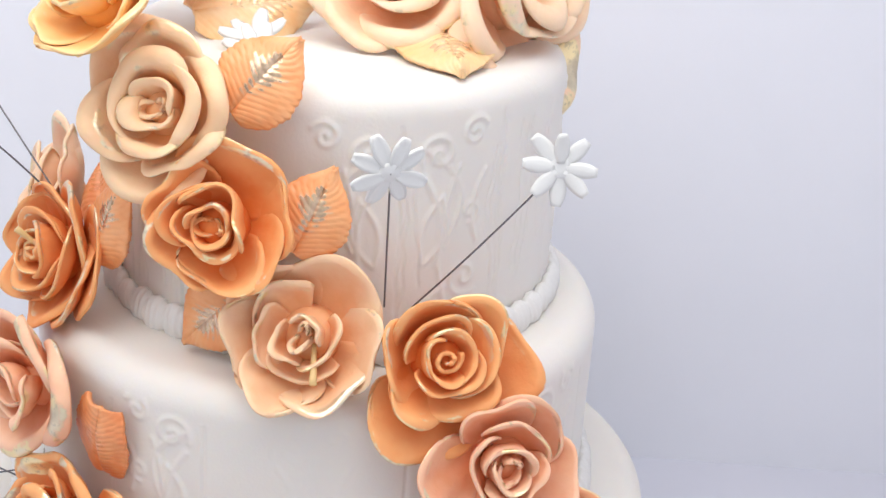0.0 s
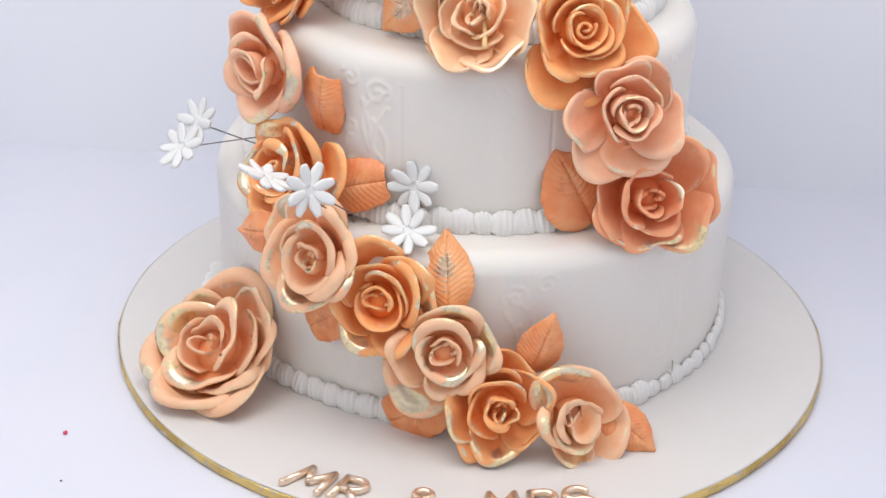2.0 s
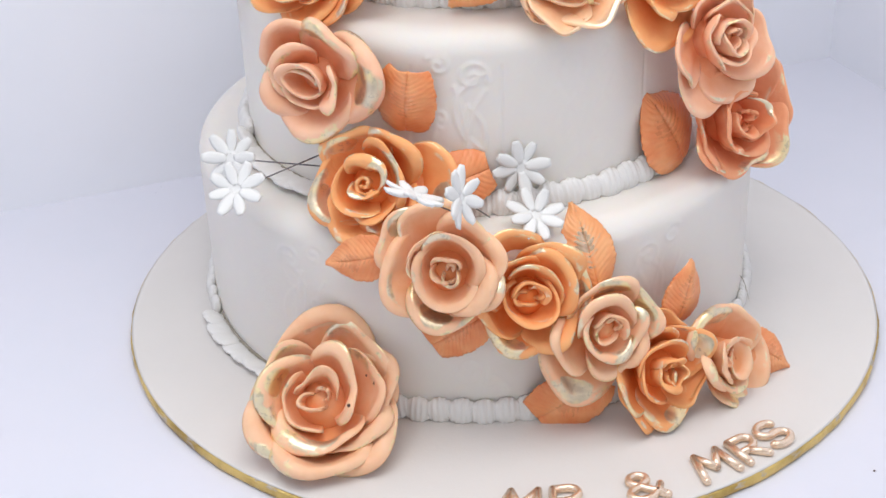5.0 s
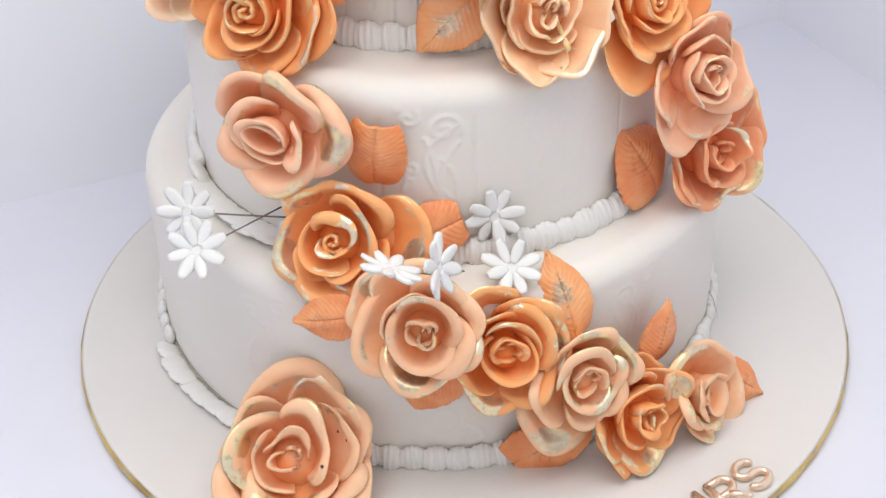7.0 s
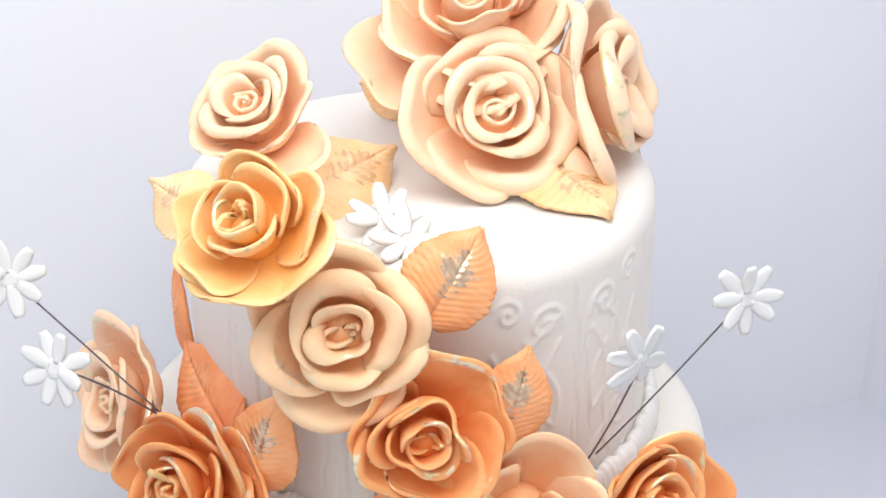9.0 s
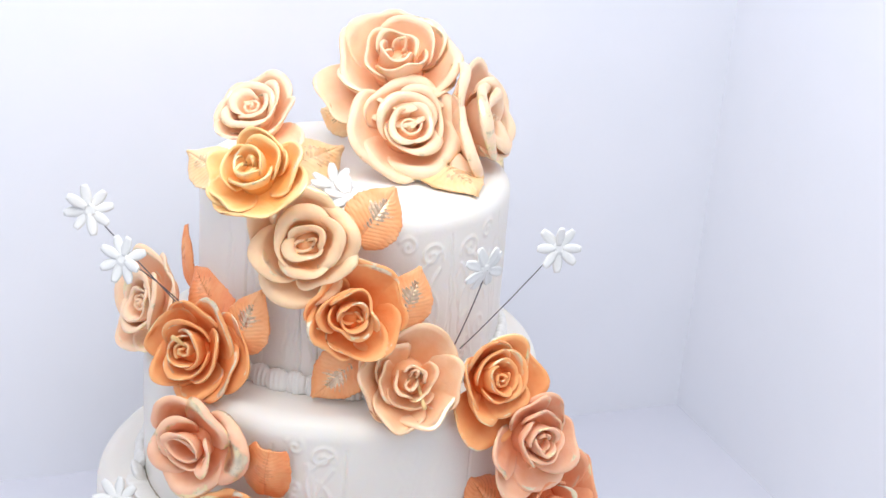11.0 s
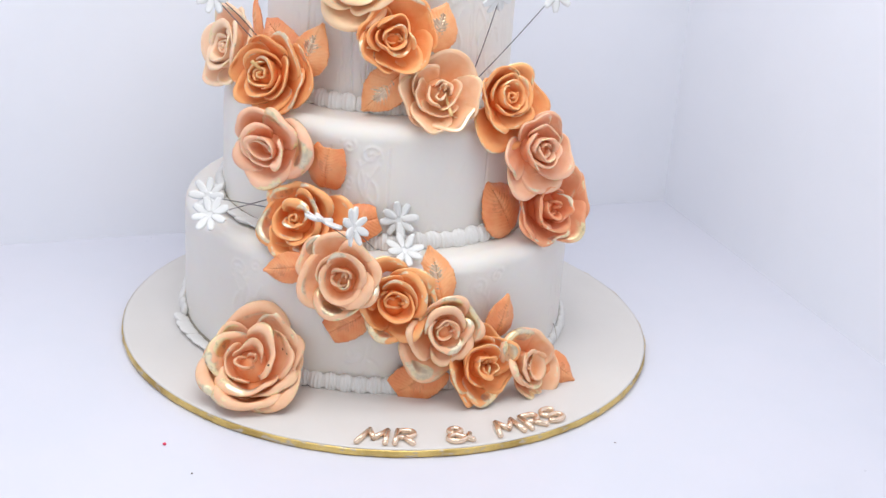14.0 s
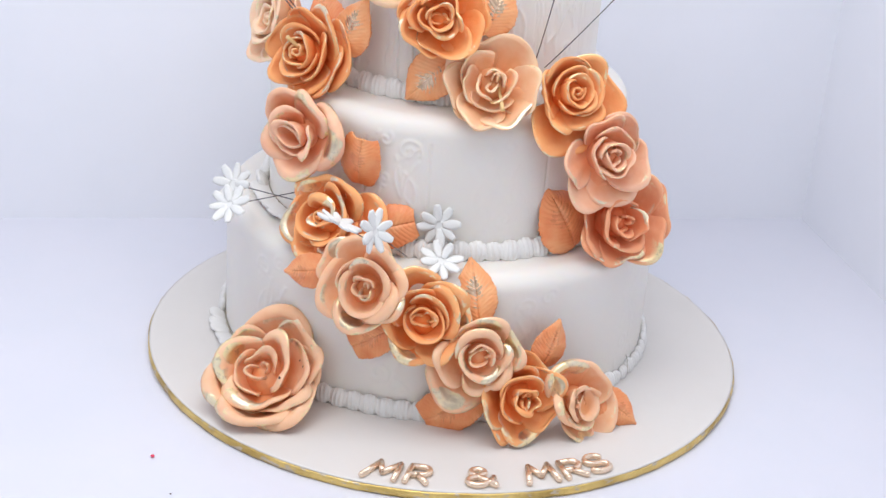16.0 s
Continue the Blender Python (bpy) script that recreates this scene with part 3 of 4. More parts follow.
def rose(core, facing, size, tone, fat, bud, inner, outer, label, seed, group="roses on the cake"):
    """A sugar rose whose heart lies at core and looks along facing. bud: radius, turns, height, oval ratio and its tilt.
    inner: petals round the heart as (degrees, half width, radius, height, roll, lip, options); outer: large petals as
    (degrees, reach, half width, height, gilt); fat: how thick their rims are rolled."""
    rng = random.Random(seed)
    f = Vector(facing).normalized()
    up = Vector((0, 0, 1)) if abs(f.z) < 0.95 else Vector((0, 1, 0))
    x = up.cross(f).normalized()
    y = f.cross(x)
    m = Matrix.Translation(Vector(core) - f * size * 0.70) @ Matrix((x, y, f)).transposed().to_4x4()
    root = thing("rose", m, label, "sugar flower", group)
    plain, gilt = M_PETAL[tone]
    off = bud[5] if len(bud) > 5 else (0, 0)
    if bud[0] >= 0.35:
        # one petal closed to an open oval
        grid, uv = petal_grid(size, rng, bud[4] + 200, 176, bud[0], bud[2], 60, 0.05, z0=0.2, r0=0.15, off=off, squash=(bud[3], bud[4]), turn=0.10, wave=0.8)
        part("bud", sheet(grid, 0.0014, uv), plain, root)
    elif bud[1] > 1.3:
        grid, uv = bud_grid(size, rng, bud[0], bud[1], bud[2], (bud[3], bud[4]), off)
        part("bud", sheet(grid, 0.0012, uv), plain, root)
    else:
        # two small petals closed round each other
        for k, (half, wide, drop) in enumerate(((95, 0.62, 0.0), (118, 0.95, 0.04))):
            a = math.radians(bud[4] + 180 * k)
            shift = (off[0] + 0.06 * math.cos(a), off[1] + 0.06 * math.sin(a))
            grid, uv = petal_grid(size, rng, bud[4] + 180 * k, half, bud[0] * wide, bud[2] - drop, 28, 0.025, z0=0.2, r0=0.06, tip=0.05, off=shift, squash=(bud[3], bud[4] - 15), turn=0.16, wave=0.8)
            part("bud", sheet(grid, 0.0014, [[(p, q * 0.90) for p, q in col] for col in uv]), plain, root)
    deep = 0.72 if bud[0] >= 0.35 else 1.06
    heart = lathe([(q * size, h * size * deep) for q, h in ((0.25, -0.02), (0.42, 0.14), (0.36, 0.40), (0.20, 0.56), (0.03, 0.62))], 20)
    lay = heart.loops.layers.uv.new("UVMap")
    for face in heart.faces:
        for loop in face.loops:
            loop[lay].uv = (0.0, 0.35)
    part("heart", heart, plain, root)

    def add(phi, half, rim, top, roll, lip, thick, gilded=False, speck=None, **more):
        g, uv = petal_grid(size, rng, phi, half, rim, top, roll, lip, **more)
        v = np.array(uv)[..., 1]
        u = np.abs(np.array(uv)[..., 0])
        piece = part("petal", sheet(g, thick * (1.1 - 0.30 * v ** 3) * (1 - 0.45 * u ** 6), uv), gilt if gilded else plain, root, "petal brushed with gold" if gilded else "")
        for j, i in speck or ():
            bm = bmesh.new()
            bmesh.ops.create_icosphere(bm, subdivisions=2, radius=0.0008, matrix=Matrix.Translation(Vector(g[j][i]) + Vector((0, 0, 0.0005))))
            part("speck", bm, M_HOLE, piece, "dark pin hole")

    for phi, half, rim, top, roll, lip, *more in inner:
        lip = 0.045 + 0.85 * lip
        add(phi, half, rim - 0.35 * lip, top, max(roll, 72), lip, 0.0015, **{"z0": 0.26, **(more[0] if more else {})})
    for deg, reach, half, height, *gilded in outer:
        rise = height * 0.45 + 0.45 if reach < 1.2 else height * 0.8 + 0.27
        lip = (0.065 + 0.060 * fat) * rng.uniform(0.8, 1.2)
        roll = 55 + 75 * fat + rng.uniform(-20, 25)
        add(deg, half * 1.15, reach * 1.03 - lip * 0.6, rise, roll, lip, 0.0016, bool(gilded and gilded[0]), z0=rng.uniform(0.04, 0.12), tip=rng.choice((0, 0, 0.05, 0.10)) * (1 - 0.4 * fat), wave=1.7 - 0.4 * fat, turn=0.02)
    return root


# hearts seen from the front: bud (radius, turns, height, oval ratio, its tilt), then petals round it
HEARTS = {
    "spiral": ((0.23, 1.45, 0.84, 0.85, 20), [
        (200, 115, 0.36, 0.82, 55, 0.035), (20, 110, 0.44, 0.80, 60, 0.035), (285, 85, 0.56, 0.75, 60, 0.04), (110, 75, 0.64, 0.72, 60, 0.04), (345, 70, 0.76, 0.66, 65, 0.045)]),
    "tight": ((0.20, 1.2, 0.86, 0.66, 65), [
        (250, 110, 0.30, 0.86, 45, 0.03), (80, 105, 0.36, 0.84, 50, 0.035), (300, 80, 0.50, 0.80, 60, 0.04, {"tip": 0.10}), (180, 75, 0.56, 0.78, 60, 0.04), (60, 70, 0.66, 0.72, 60, 0.045)]),
    "folded": ((0.25, 1.1, 0.76, 0.42, 32), [
        (265, 105, 0.33, 0.74, 130, 0.085), (75, 95, 0.36, 0.79, 120, 0.085), (145, 105, 0.58, 0.80, 150, 0.105), (15, 75, 0.62, 0.79, 140, 0.10), (275, 70, 0.60, 0.70, 140, 0.10)]),
    "ruffled": ((0.20, 1.1, 0.72, 0.7, 0), [
        (270, 130, 0.28, 0.74, 25, 0.03), (90, 100, 0.34, 0.82, 60, 0.05, {"tip": 0.06}), (255, 110, 0.46, 0.74, 35, 0.04, {"wave": 2.2}), (60, 90, 0.56, 0.84, 60, 0.05, {"wave": 2.0}), (150, 70, 0.66, 0.72, 50, 0.05)]),
    "open": ((0.17, 1.15, 0.86, 0.62, 70), [
        (60, 80, 0.26, 0.86, 35, 0.03), (205, 62, 0.38, 0.80, 35, 0.03, {"tip": 0.05}), (335, 70, 0.46, 0.74, 60, 0.045), (262, 62, 0.58, 0.60, 50, 0.045), (185, 48, 0.64, 0.70, 40, 0.035), (140, 50, 0.74, 0.64, 50, 0.045)]),
    "triangle": ((0.20, 1.25, 0.84, 0.8, 30), [
        (230, 95, 0.30, 0.84, 50, 0.035), (345, 62, 0.46, 0.82, 40, 0.035, {"tip": 0.22}), (195, 66, 0.52, 0.80, 120, 0.07), (95, 62, 0.52, 0.80, 70, 0.05, {"tip": 0.12}), (290, 62, 0.62, 0.72, 60, 0.045)]),
    "oval": ((0.37, 1.12, 0.78, 0.60, -22, (-0.10, -0.03)), [
        (100, 112, 0.46, 0.80, 140, 0.085, {"off": (-0.06, -0.04), "squash": (0.78, -22)}), (250, 90, 0.52, 0.66, 40, 0.04, {"off": (-0.05, 0.0)}), (352, 50, 0.62, 0.80, 150, 0.095), (150, 70, 0.68, 0.70, 110, 0.08)]),
    "foot": ((0.19, 1.35, 0.84, 0.9, 60), [
        (265, 90, 0.25, 0.80, 90, 0.035, {"gilded": True}), (70, 85, 0.38, 0.84, 140, 0.095, {"gilded": True}), (200, 100, 0.54, 0.76, 40, 0.04), (35, 70, 0.68, 0.78, 145, 0.10, {"gilded": True}), (310, 70, 0.66, 0.66, 60, 0.05)]),
    "cupped": ((0.15, 1.2, 0.80, 0.7, 75, (0.06, 0.0)), [
        (85, 70, 0.30, 0.86, 30, 0.03, {"tip": 0.14}), (265, 120, 0.26, 0.74, 50, 0.035), (235, 120, 0.56, 0.70, 140, 0.085), (60, 88, 0.62, 0.80, 130, 0.085), (320, 70, 0.68, 0.72, 140, 0.09), (140, 60, 0.70, 0.76, 70, 0.06)]),
    "bowl": ((0.22, 1.15, 0.76, 0.7, 20, (0.03, 0.05)), [
        (70, 100, 0.33, 0.82, 60, 0.05), (268, 150, 0.48, 0.72, 25, 0.03, {"wave": 2.4}), (50, 80, 0.60, 0.80, 60, 0.05), (25, 62, 0.80, 0.74, 140, 0.095), (130, 70, 0.76, 0.70, 60, 0.05)]),
    "swirl": ((0.28, 1.05, 0.78, 0.72, 40, (0.02, 0.04)), [
        (60, 95, 0.34, 0.82, 60, 0.045), (230, 105, 0.50, 0.74, 145, 0.095, {"gilded": True}), (85, 95, 0.60, 0.78, 120, 0.08), (330, 60, 0.66, 0.70, 130, 0.085, {"gilded": True})]),
    "tall": ((0.20, 1.05, 0.90, 0.5, 75), [
        (80, 80, 0.26, 0.92, 60, 0.04), (215, 85, 0.32, 0.86, 110, 0.06), (300, 70, 0.34, 0.84, 60, 0.04), (95, 85, 0.60, 0.80, 50, 0.045), (200, 70, 0.60, 0.72, 50, 0.04)]),
    "cup": ((0.12, 1.2, 0.78, 0.5, 100, (-0.26, 0.12)), [
        (290, 150, 0.40, 0.66, 50, 0.04, {"off": (0.10, -0.06), "squash": (0.80, 65)}), (290, 174, 0.36, 0.72, 20, 0.03, {"off": (0.10, -0.06), "squash": (0.80, 65), "z0": 0.60, "r0": 0.02}), (80, 70, 0.40, 0.78, 140, 0.075, {"off": (0.08, 0.0)}), (175, 70, 0.46, 0.78, 110, 0.06), (250, 60, 0.60, 0.66, 120, 0.07, {"gilded": True})]),
    "great": ((0.19, 1.2, 0.80, 0.62, 35, (-0.04, -0.02)), [
        (85, 85, 0.31, 0.78, 30, 0.035, {"off": (-0.04, -0.02), "tip": 0.05}), (200, 80, 0.46, 0.70, 40, 0.04, {"off": (-0.05, 0.0)}), (25, 78, 0.52, 0.82, 150, 0.085, {"off": (-0.04, 0.02), "speck": ((5, 15),)}), (268, 72, 0.64, 0.72, 150, 0.10, {"gilded": True}), (170, 66, 0.68, 0.74, 90, 0.07, {"gilded": True}), (18, 52, 0.78, 0.72, 90, 0.06, {"speck": ((14, 9), (11, 10))}), (318, 50, 0.78, 0.66, 120, 0.07)]),
    "coiled": ((0.25, 1.6, 0.80, 0.85, 10), [
        (190, 115, 0.36, 0.80, 120, 0.06), (350, 110, 0.42, 0.80, 120, 0.06), (100, 110, 0.56, 0.80, 140, 0.085), (260, 95, 0.56, 0.74, 140, 0.085), (30, 75, 0.68, 0.76, 130, 0.08)]),
}
# how thick the rims are rolled, and the kind of heart, rose by rose in the order below
BUILD = [(0.45, "coiled"), (0.15, "tight"), (1.0, "folded"), (0.25, "ruffled"), (0.2, "open"), (0.3, "spiral"), (0.35, "tight"), (0.35, "triangle"), (0.15, "spiral"), (0.95, "oval"), (0.75, "foot"),
         (0.8, "cupped"), (0.7, "bowl"), (0.9, "swirl"), (0.25, "tall"), (0.75, "cup"), (0.75, "great"), (1.0, "coiled"), (0.45, "tight"), (1.0, "folded"), (0.4, "coiled")]
# heart, facing, size, tone, label, large petals as (degrees, reach, half width, height, gilt)
ROSES = [
    ((-0.050, -0.023, 0.292), (-0.35, -0.50, 0.80), 0.020, "pale", "pale peach sugar rose on top of the cake",
     [(90, 0.95, 60, 0.40), (0, 0.95, 50, 0.40), (180, 0.90, 60, 0.35), (325, 1.45, 40, 0.10), (250, 0.90, 50, 0.40)]),
    ((-0.050, -0.084, 0.283), (-0.35, -0.65, 0.65), 0.022, "amber", "light orange sugar rose at the top tier's edge",
     [(200, 1.00, 50, 0.25), (80, 0.80, 60, 0.50), (20, 1.00, 50, 0.40), (340, 1.15, 50, 0.30), (275, 1.05, 60, 0.25), (240, 0.90, 45, 0.35)]),
    ((-0.024, -0.091, 0.250), (-0.15, -0.90, 0.35), 0.0222, "cream", "large pale peach sugar rose at the top tier's edge",
     [(150, 1.22, 60, 0.35), (95, 0.95, 55, 0.35), (20, 0.85, 55, 0.40), (255, 1.20, 60, 0.20), (310, 0.90, 50, 0.35), (205, 0.90, 50, 0.45)]),
    ((-0.002, -0.100, 0.218), (0.05, -0.95, 0.25), 0.022, "orange", "orange sugar rose with gilded rims on the top tier",
     [(80, 1.15, 60, 0.35), (20, 1.10, 50, 0.35), (150, 0.95, 50, 0.40), (215, 0.90, 50, 0.35), (280, 0.85, 60, 0.30), (330, 0.95, 50, 0.30)]),
    ((0.027, -0.097, 0.186), (0.10, -0.92, 0.38), 0.0238, "blush", "wide open peach sugar rose at the top tier's foot",
     [(60, 1.02, 60, 0.40), (140, 1.0, 55, 0.40), (200, 0.98, 50, 0.65), (248, 0.98, 45, 0.80), (300, 0.98, 50, 0.80), (345, 1.0, 45, 0.60)]),
    ((0.070, -0.088, 0.182), (0.50, -0.78, 0.35), 0.021, "orange", "orange sugar rose with a gilded petal",
     [(95, 0.85, 60, 0.50), (30, 0.95, 50, 0.45), (350, 1.32, 46, 0.22), (180, 0.95, 50, 0.45), (225, 0.95, 50, 0.40), (255, 1.45, 50, 0.10), (300, 0.90, 50, 0.40)]),
    ((0.093, -0.090, 0.150), (0.48, -0.83, 0.20), 0.0225, "pink", "pinkish peach sugar rose on the middle tier",
     [(45, 0.95, 50, 0.30), (100, 0.85, 45, 0.30), (190, 1.15, 40, 0.25), (245, 1.30, 45, 0.20), (285, 1.25, 45, 0.25), (335, 1.05, 50, 0.40)]),
    ((0.103, -0.083, 0.110), (0.53, -0.80, 0.25), 0.025, "coral", "deep orange sugar rose on the middle tier",
     [(0, 1.26, 44, 0.45), (42, 1.14, 45, 0.45), (95, 0.95, 45, 0.35), (180, 0.90, 60, 0.35), (232, 0.95, 50, 0.25), (275, 0.92, 45, 0.30), (325, 1.15, 46, 0.50)]),
    ((-0.078, -0.070, 0.186), (-0.55, -0.80, 0.25), 0.023, "orange", "orange sugar rose with gilded petal rims",
     [(165, 0.95, 55, 0.40), (100, 0.95, 50, 0.40), (50, 1.10, 50, 0.35), (5, 1.30, 50, 0.25), (330, 1.15, 50, 0.30), (285, 0.95, 50, 0.30), (225, 0.85, 50, 0.35)]),
    ((-0.076, -0.094, 0.147), (-0.54, -0.83, 0.13), 0.0208, "pink", "pinkish peach sugar rose on the middle tier",
     [(0, 1.20, 62, 0.36, 1), (60, 1.0, 50, 0.42, 1), (128, 1.10, 48, 0.34), (190, 0.85, 60, 0.40), (270, 0.95, 70, 0.30)]),
    ((-0.057, -0.112, 0.110), (-0.40, -0.80, 0.40), 0.023, "orange", "orange sugar rose at the middle tier's foot",
     [(120, 0.95, 50, 0.35, 1), (5, 1.40, 40, 0.20, 1), (200, 0.95, 55, 0.30, 1), (60, 0.90, 50, 0.40), (250, 0.95, 55, 0.30), (310, 0.9, 50, 0.30)]),
    ((-0.030, -0.141, 0.084), (-0.25, -0.85, 0.40), 0.022, "peach", "pale peach sugar rose on the bottom tier",
     [(148, 1.25, 42, 0.40, 1), (105, 1.15, 45, 0.45), (60, 0.90, 45, 0.50), (15, 0.85, 50, 0.40), (190, 1.10, 55, 0.25), (265, 0.90, 60, 0.25, 1), (320, 0.85, 50, 0.3)]),
    ((0.002, -0.143, 0.070), (0.05, -0.90, 0.35), 0.022, "orange", "orange sugar rose with a gold brushed petal",
     [(105, 1.15, 45, 0.35), (50, 1.00, 45, 0.50), (0, 1.10, 45, 0.40, 1), (310, 0.95, 50, 0.35), (255, 0.95, 50, 0.30, 1), (190, 0.85, 60, 0.35)]),
    ((0.033, -0.146, 0.053), (0.20, -0.92, 0.25), 0.021, "peach", "peach sugar rose with gilded rims",
     [(95, 0.90, 60, 0.50, 1), (15, 1.00, 45, 0.40, 1), (330, 0.75, 50, 0.40), (238, 1.35, 50, 0.15, 1), (200, 1.05, 45, 0.45), (285, 0.85, 45, 0.40)]),
    ((0.058, -0.145, 0.031), (0.35, -0.85, 0.35), 0.022, "orange", "orange sugar rose low on the bottom tier",
     [(75, 1.05, 50, 0.20), (100, 0.75, 50, 0.50), (188, 1.00, 50, 0.35), (228, 1.05, 40, 0.20), (270, 1.00, 50, 0.25, 1), (330, 1.00, 50, 0.30), (15, 0.90, 50, 0.45, 1)]),
    ((0.090, -0.133, 0.025), (0.55, -0.75, 0.35), 0.021, "peach", "peach sugar rose standing on the board",
     [(85, 1.05, 70, 0.30, 1), (35, 0.95, 50, 0.35), (330, 1.10, 50, 0.20), (262, 0.95, 35, 0.20, 1), (190, 0.70, 45, 0.50)]),
    ((-0.082, -0.1365, 0.0290), (-0.14, -0.68, 0.72), 0.031, "peach", "large peach sugar rose standing on the board",
     [(95, 1.0, 60, 0.35), (45, 0.95, 50, 0.40), (0, 0.92, 55, 0.45), (165, 0.82, 55, 0.45), (222, 0.86, 50, 0.58), (270, 0.94, 58, 0.80), (318, 0.98, 48, 0.55)]),
    ((0.027, -0.017, 0.284), (0.15, -0.75, 0.60), 0.025, "pale", "peach sugar rose in the top cluster",
     [(180, 1.10, 60, 0.30), (95, 0.95, 65, 0.35), (40, 0.95, 50, 0.40), (345, 0.90, 55, 0.35), (290, 0.90, 50, 0.30), (235, 1.00, 50, 0.25)]),
    ((0.022, 0.012, 0.313), (-0.12, -0.60, 0.79), 0.031, "pale", "peach sugar rose on top of the cluster",
     [(185, 0.92, 60, 0.35), (245, 0.95, 60, 0.30), (305, 0.98, 55, 0.25), (5, 0.95, 55, 0.35), (70, 0.85, 55, 0.5), (125, 0.85, 55, 0.5), (215, 1.3, 40, 0.0), (280, 1.15, 50, 0.0)]),
    ((0.070, 0.002, 0.281), (0.84, -0.38, 0.38), 0.031, "pale", "pinkish sugar rose at the side of the cluster",
     [(180, 1.0, 55, 0.45), (240, 1.15, 50, 0.2), (300, 1.35, 45, 0.15, 1), (10, 1.12, 55, 0.3), (80, 1.0, 55, 0.4), (130, 0.95, 55, 0.45)]),
    ((-0.102, -0.026, 0.190), (-0.80, -0.45, 0.35), 0.023, "pale", "pale peach sugar rose at the side of the cake",
     [(180, 1.1, 55, 0.3), (120, 1.1, 50, 0.35), (60, 1.1, 50, 0.3), (0, 1.0, 55, 0.3), (250, 1.0, 55, 0.3), (310, 1.0, 55, 0.3)]),
]
for n, ((core, facing, size, tone, label, outer), (fat, heart)) in enumerate(zip(ROSES, BUILD)):
    rose(core, facing, size, tone, fat, *HEARTS[heart], outer, label, n)


def pin(a, b, label):
    ob = mesh_ob("stamen", tube_mesh(bmesh.new(), [Vector(a).lerp(Vector(b), k / 6) for k in range(7)], lambda s: 0.0008 + 0.0004 * s, 8), M_STAMEN)
    return tagged(ob, label, "stamen", "stamens")


pin((0.030, -0.095, 0.183), (0.033, -0.104, 0.174), "short yellow stamen stick in a peach rose")
pin((-0.076, -0.068, 0.186), (-0.084, -0.072, 0.194), "short pale stamen stick in an orange rose")


# ---- leaves ----
def leaf_grid(length, width, curl, seed, blunt, nu=33, nv=81):
    """A pressed leaf with fine slanting veins; blunt squares off its end."""
    rng = random.Random(seed)
    p1, p2, p3 = (rng.uniform(0, 6.28) for _ in range(3))
    pts, uvs = [], []
    for i in range(nv):
        v = i / (nv - 1)
        body = math.sin(math.pi * min(1, 0.06 + 0.94 * (v * (1 - 0.27 * blunt)) ** 0.85)) ** ((0.70 + 0.55 * v ** 3) * (1 - 0.35 * blunt))
        w = width / 2 * (body * (1 - 0.10 * v) + 0.012) * 1.08
        w *= 1 + 0.018 * math.sin(v * 88 + p1) + 0.02 * math.sin(v * 31 + p2)
        row, uv = [], []
        for j in range(nu):
            u = 2 * j / (nu - 1) - 1
            side = 1 - abs(u)
            drift = 0.35 * noise.noise((u * 2 + p1, v * 3 + p2, p3))
            vein = math.sin((v * 15 - abs(u) * 3.4 + 0.35 * u * u + drift) * 2 * math.pi)
            relief = 0.00014 * max(0, vein) ** 1.5 * min(1, 4 * side) * min(1, 6 * abs(u)) * min(1, 5 * (1 - v)) * (0.55 + 0.9 * abs(noise.noise((u * 3 + p3, v * 5, p1))))
            mid = -0.0008 * math.exp(-(u / 0.06) ** 2)
            z = relief + mid + curl * length * (v - 0.4) ** 2 - 0.10 * width * u * u + 0.0012 * noise.noise((u * 1.3 + p2, v * 2.2, p1))
            row.append((w * u, length * v + 0.05 * width * u * u * (v - 0.3), z))
            uv.append((u, v))
        pts.append(row)
        uvs.append(uv)
    return np.array(pts), uvs


def leaf(base, tip, width, normal, label, curl=-0.25, finish="plain", group="leaves on the cake", blunt=0.0):
    b, t_ = Vector(base), Vector(tip)
    y = (t_ - b).normalized()
    z = Vector(normal)
    z = (z - y * z.dot(y)).normalized()
    x = y.cross(z)
    size = (t_ - b).length
    g, uv = leaf_grid(size, width * 1.18, curl, round(1e4 * abs(b.x + 2 * b.y + 3 * b.z)), blunt)
    root = thing("leaf", Matrix.Translation(b) @ Matrix((x, y, z)).transposed().to_4x4(), label, "sugar leaf", group)
    part("blade", sheet(g, 0.0016, uv), M_LEAF[finish], root)
    mid = g[2:-3, g.shape[1] // 2]
    part("midrib", tube_mesh(bmesh.new(), [(q[0], q[1], q[2] + 0.0006) for q in mid[::5]], lambda s: 0.00040 * (1.1 - s), 6), M_LEAF[finish], root)
    return root


